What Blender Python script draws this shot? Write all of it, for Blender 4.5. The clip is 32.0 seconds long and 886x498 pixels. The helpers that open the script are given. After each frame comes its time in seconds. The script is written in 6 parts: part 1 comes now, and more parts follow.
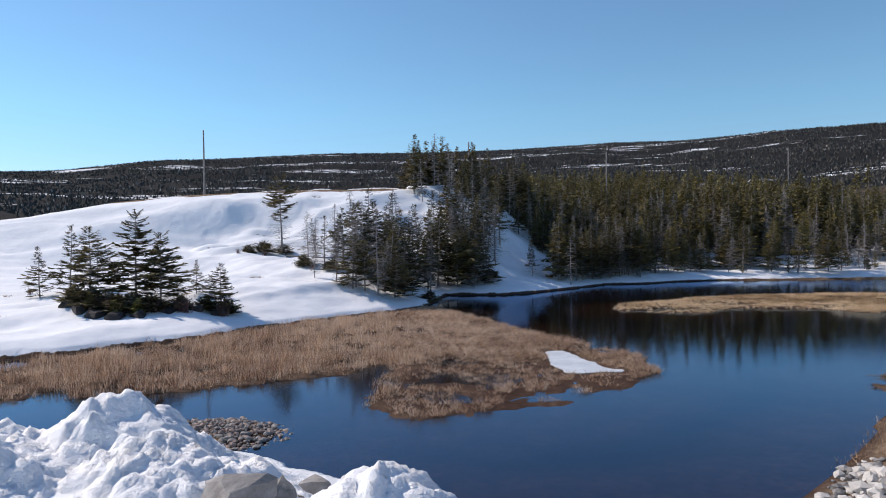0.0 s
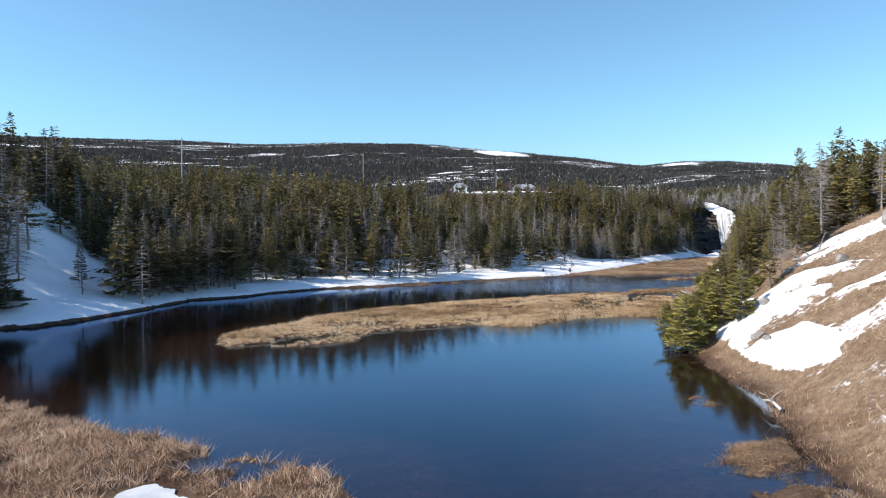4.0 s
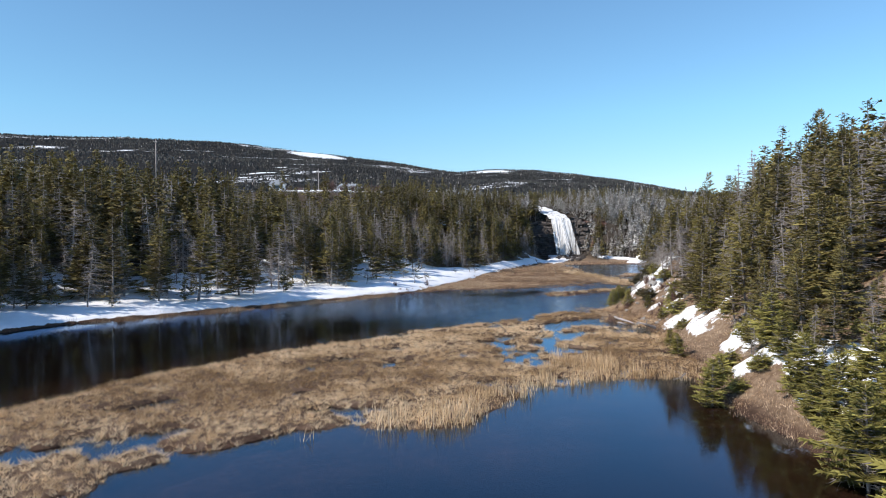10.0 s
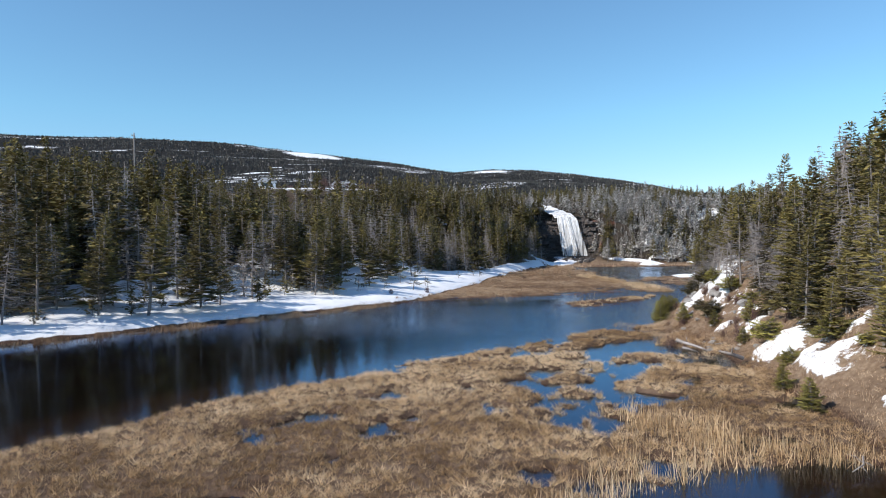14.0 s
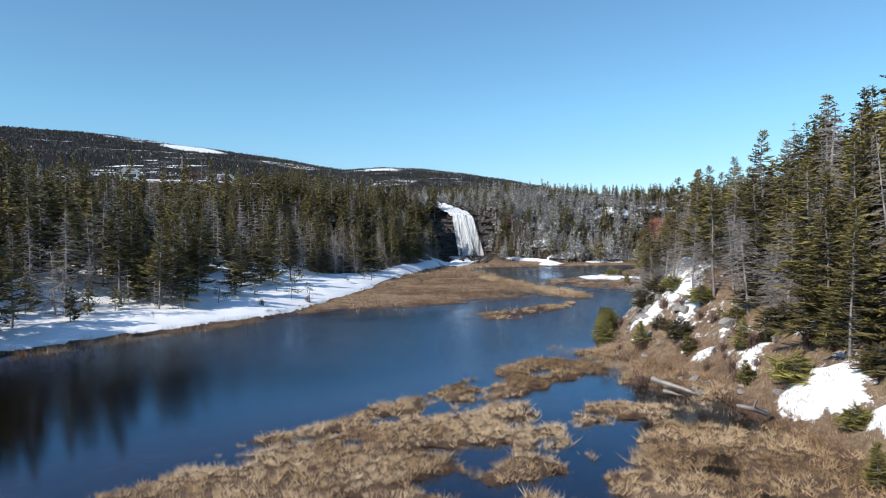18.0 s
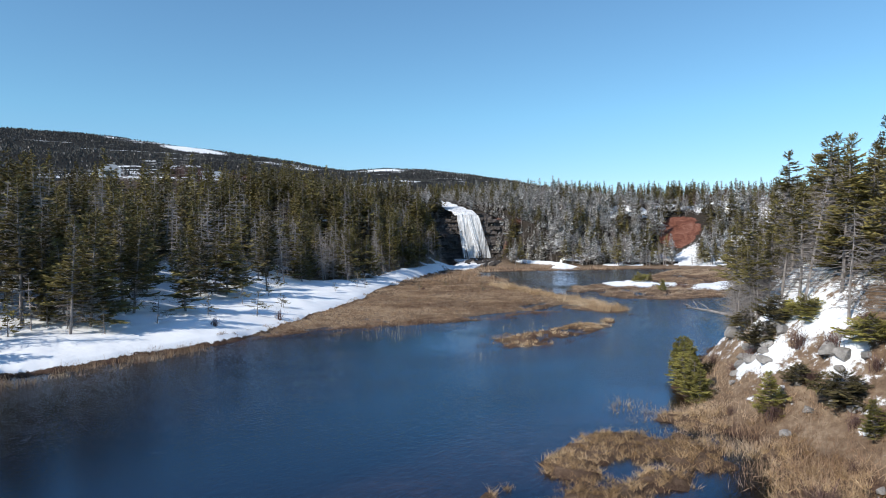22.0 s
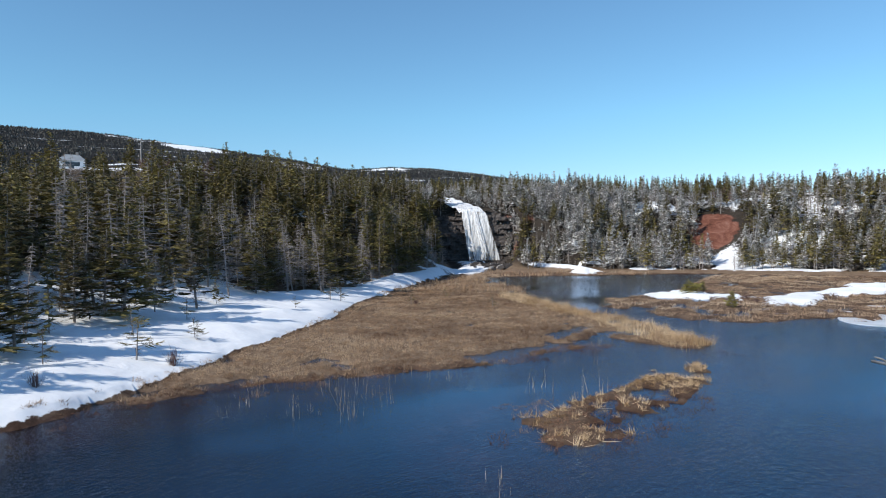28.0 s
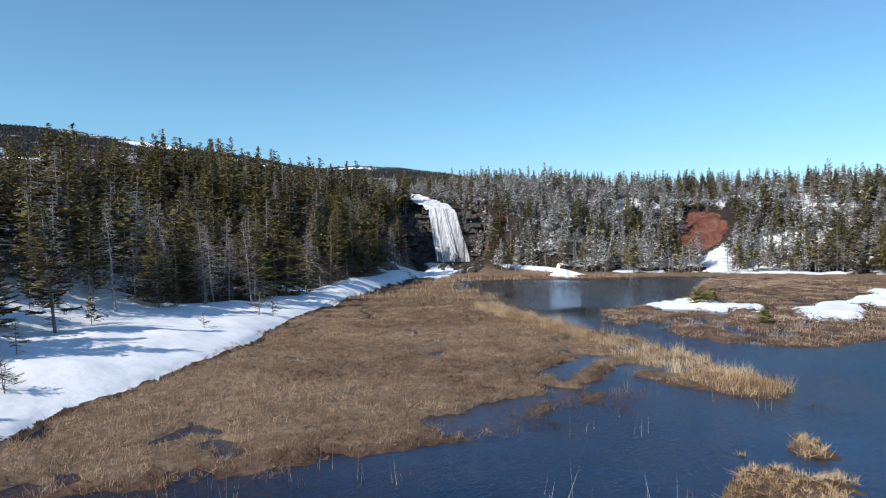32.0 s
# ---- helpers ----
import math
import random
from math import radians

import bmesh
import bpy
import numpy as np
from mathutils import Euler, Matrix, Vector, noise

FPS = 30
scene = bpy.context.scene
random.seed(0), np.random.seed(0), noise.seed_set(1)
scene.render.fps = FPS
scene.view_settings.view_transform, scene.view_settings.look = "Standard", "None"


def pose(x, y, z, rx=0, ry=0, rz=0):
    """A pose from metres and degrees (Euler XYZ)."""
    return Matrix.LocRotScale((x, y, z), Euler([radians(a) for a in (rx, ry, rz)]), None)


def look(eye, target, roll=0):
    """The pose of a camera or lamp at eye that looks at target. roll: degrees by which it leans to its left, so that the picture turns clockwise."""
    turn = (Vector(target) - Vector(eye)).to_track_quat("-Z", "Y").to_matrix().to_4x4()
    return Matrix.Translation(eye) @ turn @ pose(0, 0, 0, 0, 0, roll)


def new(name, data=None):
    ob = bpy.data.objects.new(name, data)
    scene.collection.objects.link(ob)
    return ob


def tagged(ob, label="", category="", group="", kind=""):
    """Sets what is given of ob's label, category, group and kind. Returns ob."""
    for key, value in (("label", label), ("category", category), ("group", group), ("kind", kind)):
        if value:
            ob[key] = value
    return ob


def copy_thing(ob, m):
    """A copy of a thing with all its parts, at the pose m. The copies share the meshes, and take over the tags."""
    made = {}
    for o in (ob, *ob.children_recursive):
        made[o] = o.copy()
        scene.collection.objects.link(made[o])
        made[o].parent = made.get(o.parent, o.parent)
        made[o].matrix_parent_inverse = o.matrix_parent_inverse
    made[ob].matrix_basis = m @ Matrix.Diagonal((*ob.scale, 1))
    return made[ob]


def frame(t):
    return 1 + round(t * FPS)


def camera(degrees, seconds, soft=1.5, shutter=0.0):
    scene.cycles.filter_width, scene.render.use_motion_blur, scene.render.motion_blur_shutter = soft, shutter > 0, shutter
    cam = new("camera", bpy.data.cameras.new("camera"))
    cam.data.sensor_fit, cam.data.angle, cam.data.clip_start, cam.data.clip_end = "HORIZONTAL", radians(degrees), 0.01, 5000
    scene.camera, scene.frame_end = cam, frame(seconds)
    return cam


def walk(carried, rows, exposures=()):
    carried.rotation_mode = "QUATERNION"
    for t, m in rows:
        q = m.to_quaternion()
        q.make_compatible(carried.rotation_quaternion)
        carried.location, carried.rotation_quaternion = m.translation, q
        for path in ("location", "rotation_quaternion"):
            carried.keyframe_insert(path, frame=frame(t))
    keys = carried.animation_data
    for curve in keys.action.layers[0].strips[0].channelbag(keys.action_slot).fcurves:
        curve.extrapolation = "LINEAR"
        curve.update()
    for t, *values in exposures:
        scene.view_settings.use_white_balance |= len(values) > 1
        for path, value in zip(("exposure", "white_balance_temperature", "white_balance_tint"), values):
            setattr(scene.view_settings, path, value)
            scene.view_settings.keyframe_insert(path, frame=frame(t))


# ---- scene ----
cam = camera(66.6, 32.0, 1.0)
METRES, EYE, TILT, LEAN, TURN = 129.6, 7.2, 0.0, 0.0, 0.0
ROWS = [
    (0.0, 0.0, 0.0, 0.0, -0.01, -0.74, 0.86),
    (0.5, 0.0008, 0.0196, -0.0002, -3.24, -0.77, 0.83),
    (1.0, 0.0017, 0.0403, -0.0008, -7.52, -0.77, 0.82),
    (1.5, 0.0032, 0.061, -0.0008, -10.84, -0.8, 0.73),
    (2.0, 0.0054, 0.0829, -0.0011, -14.07, -0.78, 0.71),
    (2.5, 0.0085, 0.1052, -0.0014, -19.1, -0.79, 0.72),
    (3.0, 0.0124, 0.1276, -0.0015, -24.44, -0.83, 0.69),
    (3.5, 0.0173, 0.1493, -0.0015, -29.97, -0.88, 0.64),
    (4.0, 0.0237, 0.171, -0.0013, -35.61, -0.91, 0.59),
    (4.5, 0.032, 0.1923, -0.0013, -40.87, -0.91, 0.57),
    (6.5, 0.0742, 0.2673, -0.0007, -45.05, -0.81, 0.7),
    (7.0, 0.0852, 0.2826, -0.0004, -45.05, -0.79, 0.76),
    (7.5, 0.0958, 0.2969, -0.0006, -45.08, -0.72, 0.76),
    (8.0, 0.106, 0.31, -0.0006, -45.1, -0.68, 0.75),
    (8.5, 0.1159, 0.3221, -0.0007, -45.3, -0.64, 0.74),
    (9.0, 0.1259, 0.3335, -0.0008, -47.17, -0.65, 0.7),
    (9.5, 0.1354, 0.3443, -0.001, -49.96, -0.66, 0.61),
    (10.0, 0.1447, 0.3544, -0.0012, -51.29, -0.65, 0.6),
    (10.5, 0.1541, 0.364, -0.0015, -51.59, -0.63, 0.59),
    (11.0, 0.1636, 0.3731, -0.0017, -51.59, -0.62, 0.6),
    (11.5, 0.1732, 0.3819, -0.0019, -51.58, -0.6, 0.63),
    (12.0, 0.1826, 0.3904, -0.0019, -51.56, -0.59, 0.63),
    (12.5, 0.1922, 0.3986, -0.0018, -51.54, -0.58, 0.65),
    (13.0, 0.2017, 0.4068, -0.0019, -51.52, -0.56, 0.67),
    (13.5, 0.2113, 0.4149, -0.0018, -51.5, -0.56, 0.68),
    (15.5, 0.2523, 0.4468, -0.0016, -52.1, -0.61, 0.69),
    (16.0, 0.2633, 0.455, -0.0016, -53.4, -0.65, 0.69),
    (16.5, 0.2745, 0.4633, -0.0015, -55.86, -0.71, 0.64),
    (17.0, 0.2858, 0.4716, -0.0015, -58.68, -0.75, 0.61),
    (17.5, 0.2973, 0.4797, -0.0014, -60.54, -0.77, 0.59),
    (18.0, 0.309, 0.4875, -0.0015, -60.79, -0.77, 0.59),
    (18.5, 0.321, 0.4951, -0.0014, -60.75, -0.75, 0.59),
    (19.0, 0.3331, 0.5024, -0.0014, -60.7, -0.74, 0.62),
    (19.5, 0.3456, 0.5097, -0.0014, -60.65, -0.74, 0.64),
    (20.0, 0.3578, 0.5169, -0.0013, -60.61, -0.73, 0.63),
    (20.5, 0.3703, 0.5239, -0.0013, -60.57, -0.71, 0.66),
    (21.0, 0.3827, 0.5306, -0.0014, -60.54, -0.68, 0.67),
    (21.5, 0.3952, 0.5372, -0.0015, -60.51, -0.66, 0.69),
    (22.0, 0.4077, 0.5438, -0.0015, -60.49, -0.65, 0.7),
    (22.5, 0.4203, 0.5504, -0.0016, -60.45, -0.64, 0.7),
    (23.0, 0.4328, 0.5569, -0.0017, -60.4, -0.64, 0.71),
    (23.5, 0.4454, 0.5634, -0.0017, -60.35, -0.63, 0.72),
    (24.0, 0.458, 0.5699, -0.0018, -60.3, -0.63, 0.73),
    (24.5, 0.4704, 0.5764, -0.0018, -60.26, -0.61, 0.73),
    (25.0, 0.483, 0.5828, -0.0018, -60.22, -0.61, 0.72),
    (25.5, 0.4954, 0.5893, -0.0018, -60.18, -0.6, 0.72),
    (27.5, 0.5432, 0.6136, -0.0018, -60.01, -0.63, 0.64),
    (28.0, 0.5547, 0.6197, -0.002, -59.97, -0.61, 0.63),
    (28.5, 0.5671, 0.6263, -0.002, -59.94, -0.61, 0.61),
    (29.0, 0.5795, 0.6329, -0.002, -59.91, -0.61, 0.62),
    (29.5, 0.5922, 0.6396, -0.0021, -60.15, -0.62, 0.6),
    (30.0, 0.6049, 0.6463, -0.0021, -60.85, -0.63, 0.59),
    (30.5, 0.618, 0.6529, -0.0023, -61.74, -0.64, 0.58),
    (31.0, 0.6309, 0.6595, -0.0026, -62.55, -0.65, 0.58),
    (31.5, 0.6438, 0.6659, -0.0029, -62.68, -0.63, 0.59),
    (32.0, 0.6567, 0.6722, -0.0031, -62.66, -0.61, 0.59),
]
walk(cam, [(t, pose(0, 0, EYE, TILT, LEAN, TURN) @ pose(METRES * x, METRES * y, METRES * z, 90 + pitch, roll, yaw)) for t, x, y, z, yaw, pitch, roll in ROWS],
     [(0.0, -0.12, 6950, 16), (1.0, 0.08, 6950, 15), (2.0, 0.24, 7050, 13), (4.0, 0.4, 7050, 12), (9.0, 0.25, 6820, 12), (13.0, 0.15, 6750, 11), (19.0, 0.02, 6620, 9), (24.0, 0.0, 6620, 9), (32.0, 0.0, 6620, 9)])

# ---- sun, sky ----
SUN_DIR = Vector((-0.918, 0.396, 0.0)).normalized()      # ground direction towards the sun
SUN_EL = radians(37)
world = bpy.data.worlds.new("sky")
scene.world = world
world.use_nodes = True
wn = world.node_tree
sky = wn.nodes.new("ShaderNodeTexSky")
sky.sky_type = "NISHITA"
sky.sun_disc = False
sky.sun_elevation = SUN_EL
sky.sun_rotation = math.atan2(SUN_DIR.x, SUN_DIR.y)
sky.altitude = 60
sky.air_density, sky.dust_density, sky.ozone_density = 1.0, 0.0, 6.0
back = wn.nodes["Background"]
clear = wn.nodes.new("ShaderNodeMix")
clear.data_type, clear.blend_type = "RGBA", "MULTIPLY"
clear.inputs["Factor"].default_value = 1.0
up_z = wn.nodes.new("ShaderNodeSeparateXYZ")
wn.links.new(wn.nodes.new("ShaderNodeTexCoord").outputs["Generated"], up_z.inputs[0])
height_ramp = wn.nodes.new("ShaderNodeValToRGB")               # a clear, dry winter sky, a little hazier low down
for el, (at_z, tone) in zip([height_ramp.color_ramp.elements[0], height_ramp.color_ramp.elements[1], height_ramp.color_ramp.elements.new(0.18)],
                            ((0.0, (0.76, 0.76, 0.83, 1)), (0.4, (0.79, 1.08, 1.0, 1)), (0.18, (0.79, 1.0, 0.95, 1)))):
    el.position, el.color = at_z, tone
wn.links.new(up_z.outputs["Z"], height_ramp.inputs[0])
wn.links.new(height_ramp.outputs[0], clear.inputs["B"])
wn.links.new(sky.outputs[0], clear.inputs["A"])
wn.links.new(clear.outputs["Result"], back.inputs[0])
back.inputs[1].default_value = 0.165
sun = new("sun", bpy.data.lights.new("sun", "SUN"))
sun.data.energy, sun.data.angle, sun.data.color = 4.9, radians(0.6), (1.0, 0.95, 0.88)
sun.matrix_world = look((0, 0, 300), Vector((0, 0, 300)) - Vector((SUN_DIR.x * math.cos(SUN_EL), SUN_DIR.y * math.cos(SUN_EL), math.sin(SUN_EL))))

# ---- small tools ----
RNG = np.random.default_rng(7)


def smooth(a, b, x):
    t = np.clip((x - a) / (b - a), 0, 1)
    return t * t * (3 - 2 * t)


def hashed(ix, iy, seed):
    h = (ix.astype(np.int64) * 374761393 + iy.astype(np.int64) * 668265263 + seed * 974711) & 0x7FFFFFFF
    h = ((h ^ (h >> 13)) * 1274126177) & 0x7FFFFFFF
    return ((h ^ (h >> 16)) & 0xFFFF) / 65535.0


def vnoise(x, y, size, seed=0):
    """Value noise in 0..1 with cells of that size."""
    x, y = np.asarray(x, float) / size, np.asarray(y, float) / size
    ix, iy = np.floor(x), np.floor(y)
    u, v = x - ix, y - iy
    u, v = u * u * (3 - 2 * u), v * v * (3 - 2 * v)
    a, b = hashed(ix, iy, seed), hashed(ix + 1, iy, seed)
    c, d = hashed(ix, iy + 1, seed), hashed(ix + 1, iy + 1, seed)
    return (a * (1 - u) + b * u) * (1 - v) + (c * (1 - u) + d * u) * v


def fbm(x, y, size, seed=0, octaves=4):
    total, amp, norm = 0.0, 1.0, 0.0
    for k in range(octaves):
        total = total + amp * vnoise(x, y, size / 2 ** k, seed + 17 * k)
        norm += amp
        amp *= 0.5
    return total / norm


def line_dist(px, py, pts):
    best = np.full(np.shape(px), 1e9)
    for (x0, y0), (x1, y1) in zip(pts[:-1], pts[1:]):
        dx, dy = x1 - x0, y1 - y0
        t = np.clip(((px - x0) * dx + (py - y0) * dy) / (dx * dx + dy * dy + 1e-9), 0, 1)
        best = np.minimum(best, np.hypot(px - x0 - t * dx, py - y0 - t * dy))
    return best


def inside(px, py, pts):
    res = np.zeros(np.shape(px), bool)
    for (x0, y0), (x1, y1) in zip(pts, pts[1:] + pts[:1]):
        cond = (y0 > py) != (y1 > py)
        xi = (x1 - x0) * (py - y0) / (y1 - y0 + 1e-12) + x0
        res ^= cond & (px < xi)
    return res


def poly_sd(px, py, pts):
    d = line_dist(px, py, pts + pts[:1])
    return np.where(inside(px, py, pts), d, -d)


def tri_mesh(name, V, F, mats, mi=None, smooth_shade=False, attrs=None):
    V, F = np.asarray(V, np.float32), np.asarray(F, np.int32)
    me = bpy.data.meshes.new(name)
    k = F.shape[1]
    me.vertices.add(len(V))
    me.vertices.foreach_set("co", V.ravel())
    me.loops.add(F.size)
    me.loops.foreach_set("vertex_index", F.ravel())
    me.polygons.add(len(F))
    me.polygons.foreach_set("loop_start", np.arange(0, F.size, k, dtype=np.int32))
    if mi is not None:
        me.polygons.foreach_set("material_index", np.asarray(mi, np.int32))
    for m in mats:
        me.materials.append(m)
    me.update(calc_edges=True)
    me.polygons.foreach_set("use_smooth", np.full(len(F), smooth_shade))
    for key, val in (attrs or {}).items():
        me.attributes.new(key, "FLOAT", "POINT").data.foreach_set("value", np.asarray(val, np.float32))
    return me


def part(name, me, parent, label=""):
    ob = new(name, me)
    ob.parent = parent
    return tagged(ob, label)


# ---- materials ----
def material(name):
    m = bpy.data.materials.new(name)
    m.use_nodes = True
    return m, m.node_tree.nodes, m.node_tree.links, m.node_tree.nodes["Principled BSDF"]


def n_noise(N, Lk, scale, detail=5.0, rough=0.6, coord=None, dist=0.0):
    t = N.new("ShaderNodeTexNoise")
    t.inputs["Scale"].default_value, t.inputs["Detail"].default_value = scale, detail
    t.inputs["Roughness"].default_value, t.inputs["Distortion"].default_value = rough, dist
    if coord is not None:
        Lk.new(coord, t.inputs["Vector"])
    return t.outputs["Fac"]


def n_ramp(N, Lk, fac, stops):
    r = N.new("ShaderNodeValToRGB")
    e = r.color_ramp.elements
    while len(e) < len(stops):
        e.new(0.5)
    for el, (p, c) in zip(e, stops):
        el.position, el.color = p, (*c, 1) if len(c) == 3 else c
    Lk.new(fac, r.inputs[0])
    return r.outputs[0]


def n_math(N, Lk, op, a, b):
    m = N.new("ShaderNodeMath")
    m.operation = op
    for i, v in enumerate((a, b)):
        if isinstance(v, (int, float)):
            m.inputs[i].default_value = v
        else:
            Lk.new(v, m.inputs[i])
    return m.outputs[0]


def n_mix(N, Lk, fac, a, b, mode="MIX"):
    m = N.new("ShaderNodeMix")
    m.data_type, m.blend_type = "RGBA", mode
    for sock, v in ((m.inputs["Factor"], fac), (m.inputs["A"], a), (m.inputs["B"], b)):
        if isinstance(v, (int, float)):
            sock.default_value = v
        elif isinstance(v, tuple):
            sock.default_value = (*v, 1)
        else:
            Lk.new(v, sock)
    return m.outputs["Result"]


def n_attr(N, name):
    a = N.new("ShaderNodeAttribute")
    a.attribute_name = name
    return a.outputs["Fac"]


def n_bump(N, Lk, height, strength, dist, bsdf):
    b = N.new("ShaderNodeBump")
    b.inputs["Strength"].default_value, b.inputs["Distance"].default_value = strength, dist
    Lk.new(height, b.inputs["Height"])
    Lk.new(b.outputs[0], bsdf.inputs["Normal"])


def n_sharp(N, Lk, v, lo, hi):
    m = N.new("ShaderNodeMapRange")
    m.interpolation_type = "SMOOTHSTEP"
    Lk.new(v, m.inputs["Value"])
    m.inputs["From Min"].default_value, m.inputs["From Max"].default_value = lo, hi
    return m.outputs[0]


def simple(name, stops, scale, rough=0.85, bump=0.3, bump_scale=None, bump_dist=0.05, vary=0.25, metal=0.0):
    """Two-scale noise colour between stops, with a relief and some difference from piece to piece."""
    m, N, Lk, P = material(name)
    co = N.new("ShaderNodeTexCoord").outputs["Object"]
    big, small = n_noise(N, Lk, scale, 4, 0.6, co), n_noise(N, Lk, scale * 9, 6, 0.7, co)
    f = n_math(N, Lk, "ADD", n_math(N, Lk, "MULTIPLY", big, 0.65), n_math(N, Lk, "MULTIPLY", small, 0.35))
    col = n_ramp(N, Lk, f, stops)
    info = N.new("ShaderNodeObjectInfo").outputs["Random"]
    isl = N.new("ShaderNodeNewGeometry").outputs["Random Per Island"]
    v = n_math(N, Lk, "ADD", n_math(N, Lk, "MULTIPLY", info, vary), n_math(N, Lk, "MULTIPLY", isl, vary))
    v = n_math(N, Lk, "ADD", v, 1.0 - vary)
    comb = N.new("ShaderNodeCombineColor")
    for i in range(3):
        Lk.new(v, comb.inputs[i])
    Lk.new(n_mix(N, Lk, 1.0, col, comb.outputs[0], "MULTIPLY"), P.inputs["Base Color"])
    P.inputs["Roughness"].default_value, P.inputs["Metallic"].default_value = rough, metal
    if bump:
        n_bump(N, Lk, n_noise(N, Lk, bump_scale or scale * 6, 6, 0.65, co), bump, bump_dist, P)
    return m


def ground_material():
    m, N, Lk, P = material("ground")
    co = N.new("ShaderNodeTexCoord").outputs["Object"]
    fine, mid, big = n_noise(N, Lk, 3.5, 8, 0.7, co), n_noise(N, Lk, 0.5, 6, 0.65, co), n_noise(N, Lk, 0.05, 5, 0.6, co)
    soil = n_ramp(N, Lk, n_math(N, Lk, "ADD", n_math(N, Lk, "MULTIPLY", fine, 0.6), n_math(N, Lk, "MULTIPLY", mid, 0.4)),
                  [(0.3, (0.08, 0.051, 0.034)), (0.5, (0.205, 0.142, 0.096)), (0.68, (0.37, 0.285, 0.2))])
    # near black: the far woods' own colour, and painted shade under near trees
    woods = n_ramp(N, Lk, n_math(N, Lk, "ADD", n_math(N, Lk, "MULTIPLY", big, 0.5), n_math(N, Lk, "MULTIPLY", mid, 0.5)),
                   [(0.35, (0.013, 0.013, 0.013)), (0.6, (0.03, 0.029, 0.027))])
    peat = n_ramp(N, Lk, n_math(N, Lk, "ADD", n_math(N, Lk, "MULTIPLY", fine, 0.5), n_math(N, Lk, "MULTIPLY", mid, 0.5)), [(0.3, (0.026, 0.016, 0.012)), (0.5, (0.07, 0.042, 0.031)), (0.7, (0.16, 0.1, 0.072))])
    peat = n_mix(N, Lk, n_attr(N, "mud"), n_ramp(N, Lk, mid, [(0.3, (0.005, 0.005, 0.007)), (0.7, (0.013, 0.011, 0.012))]), peat)
    red = n_ramp(N, Lk, n_noise(N, Lk, 0.35, 8, 0.75, co, 0.6), [(0.3, (0.06, 0.026, 0.019)), (0.52, (0.16, 0.066, 0.046)), (0.75, (0.28, 0.15, 0.115))])
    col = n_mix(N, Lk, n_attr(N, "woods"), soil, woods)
    col = n_mix(N, Lk, n_attr(N, "peat"), col, peat)
    col = n_mix(N, Lk, n_sharp(N, Lk, n_math(N, Lk, "ADD", n_attr(N, "red"), n_math(N, Lk, "MULTIPLY", n_math(N, Lk, "SUBTRACT", mid, 0.5), 0.8)), 0.4, 0.55), col, red)
    s = n_math(N, Lk, "ADD", n_attr(N, "snow"), n_math(N, Lk, "MULTIPLY", n_math(N, Lk, "SUBTRACT", n_noise(N, Lk, 2.2, 10, 0.8, co), 0.5), 1.05))
    mpf = N.new("ShaderNodeMapping")
    mpf.inputs["Rotation"].default_value, mpf.inputs["Scale"].default_value = (0, 0, 0.5), (0.25, 1.0, 1.0)
    Lk.new(co, mpf.inputs["Vector"])
    far_s = n_math(N, Lk, "MULTIPLY", n_sharp(N, Lk, n_noise(N, Lk, 0.11, 6, 0.75, mpf.outputs[0]), 0.47, 0.56), n_math(N, Lk, "MULTIPLY", n_attr(N, "far"), n_sharp(N, Lk, n_noise(N, Lk, 0.016, 4, 0.6, mpf.outputs[0]), 0.56, 0.62)))
    s = n_math(N, Lk, "MAXIMUM", n_sharp(N, Lk, s, 0.46, 0.54), far_s)
    snow = n_ramp(N, Lk, n_math(N, Lk, "ADD", n_math(N, Lk, "MULTIPLY", big, 0.5), n_math(N, Lk, "MULTIPLY", mid, 0.5)), [(0.3, (0.72, 0.74, 0.77)), (0.6, (0.86, 0.87, 0.88))])
    Lk.new(n_mix(N, Lk, s, col, snow), P.inputs["Base Color"])
    P.inputs["Roughness"].default_value = 0.9
    P.inputs["Specular IOR Level"].default_value = 0.03
    h = n_mix(N, Lk, s, fine, n_noise(N, Lk, 0.6, 4, 0.5, co))
    n_bump(N, Lk, h, 0.55, 0.25, P)
    return m


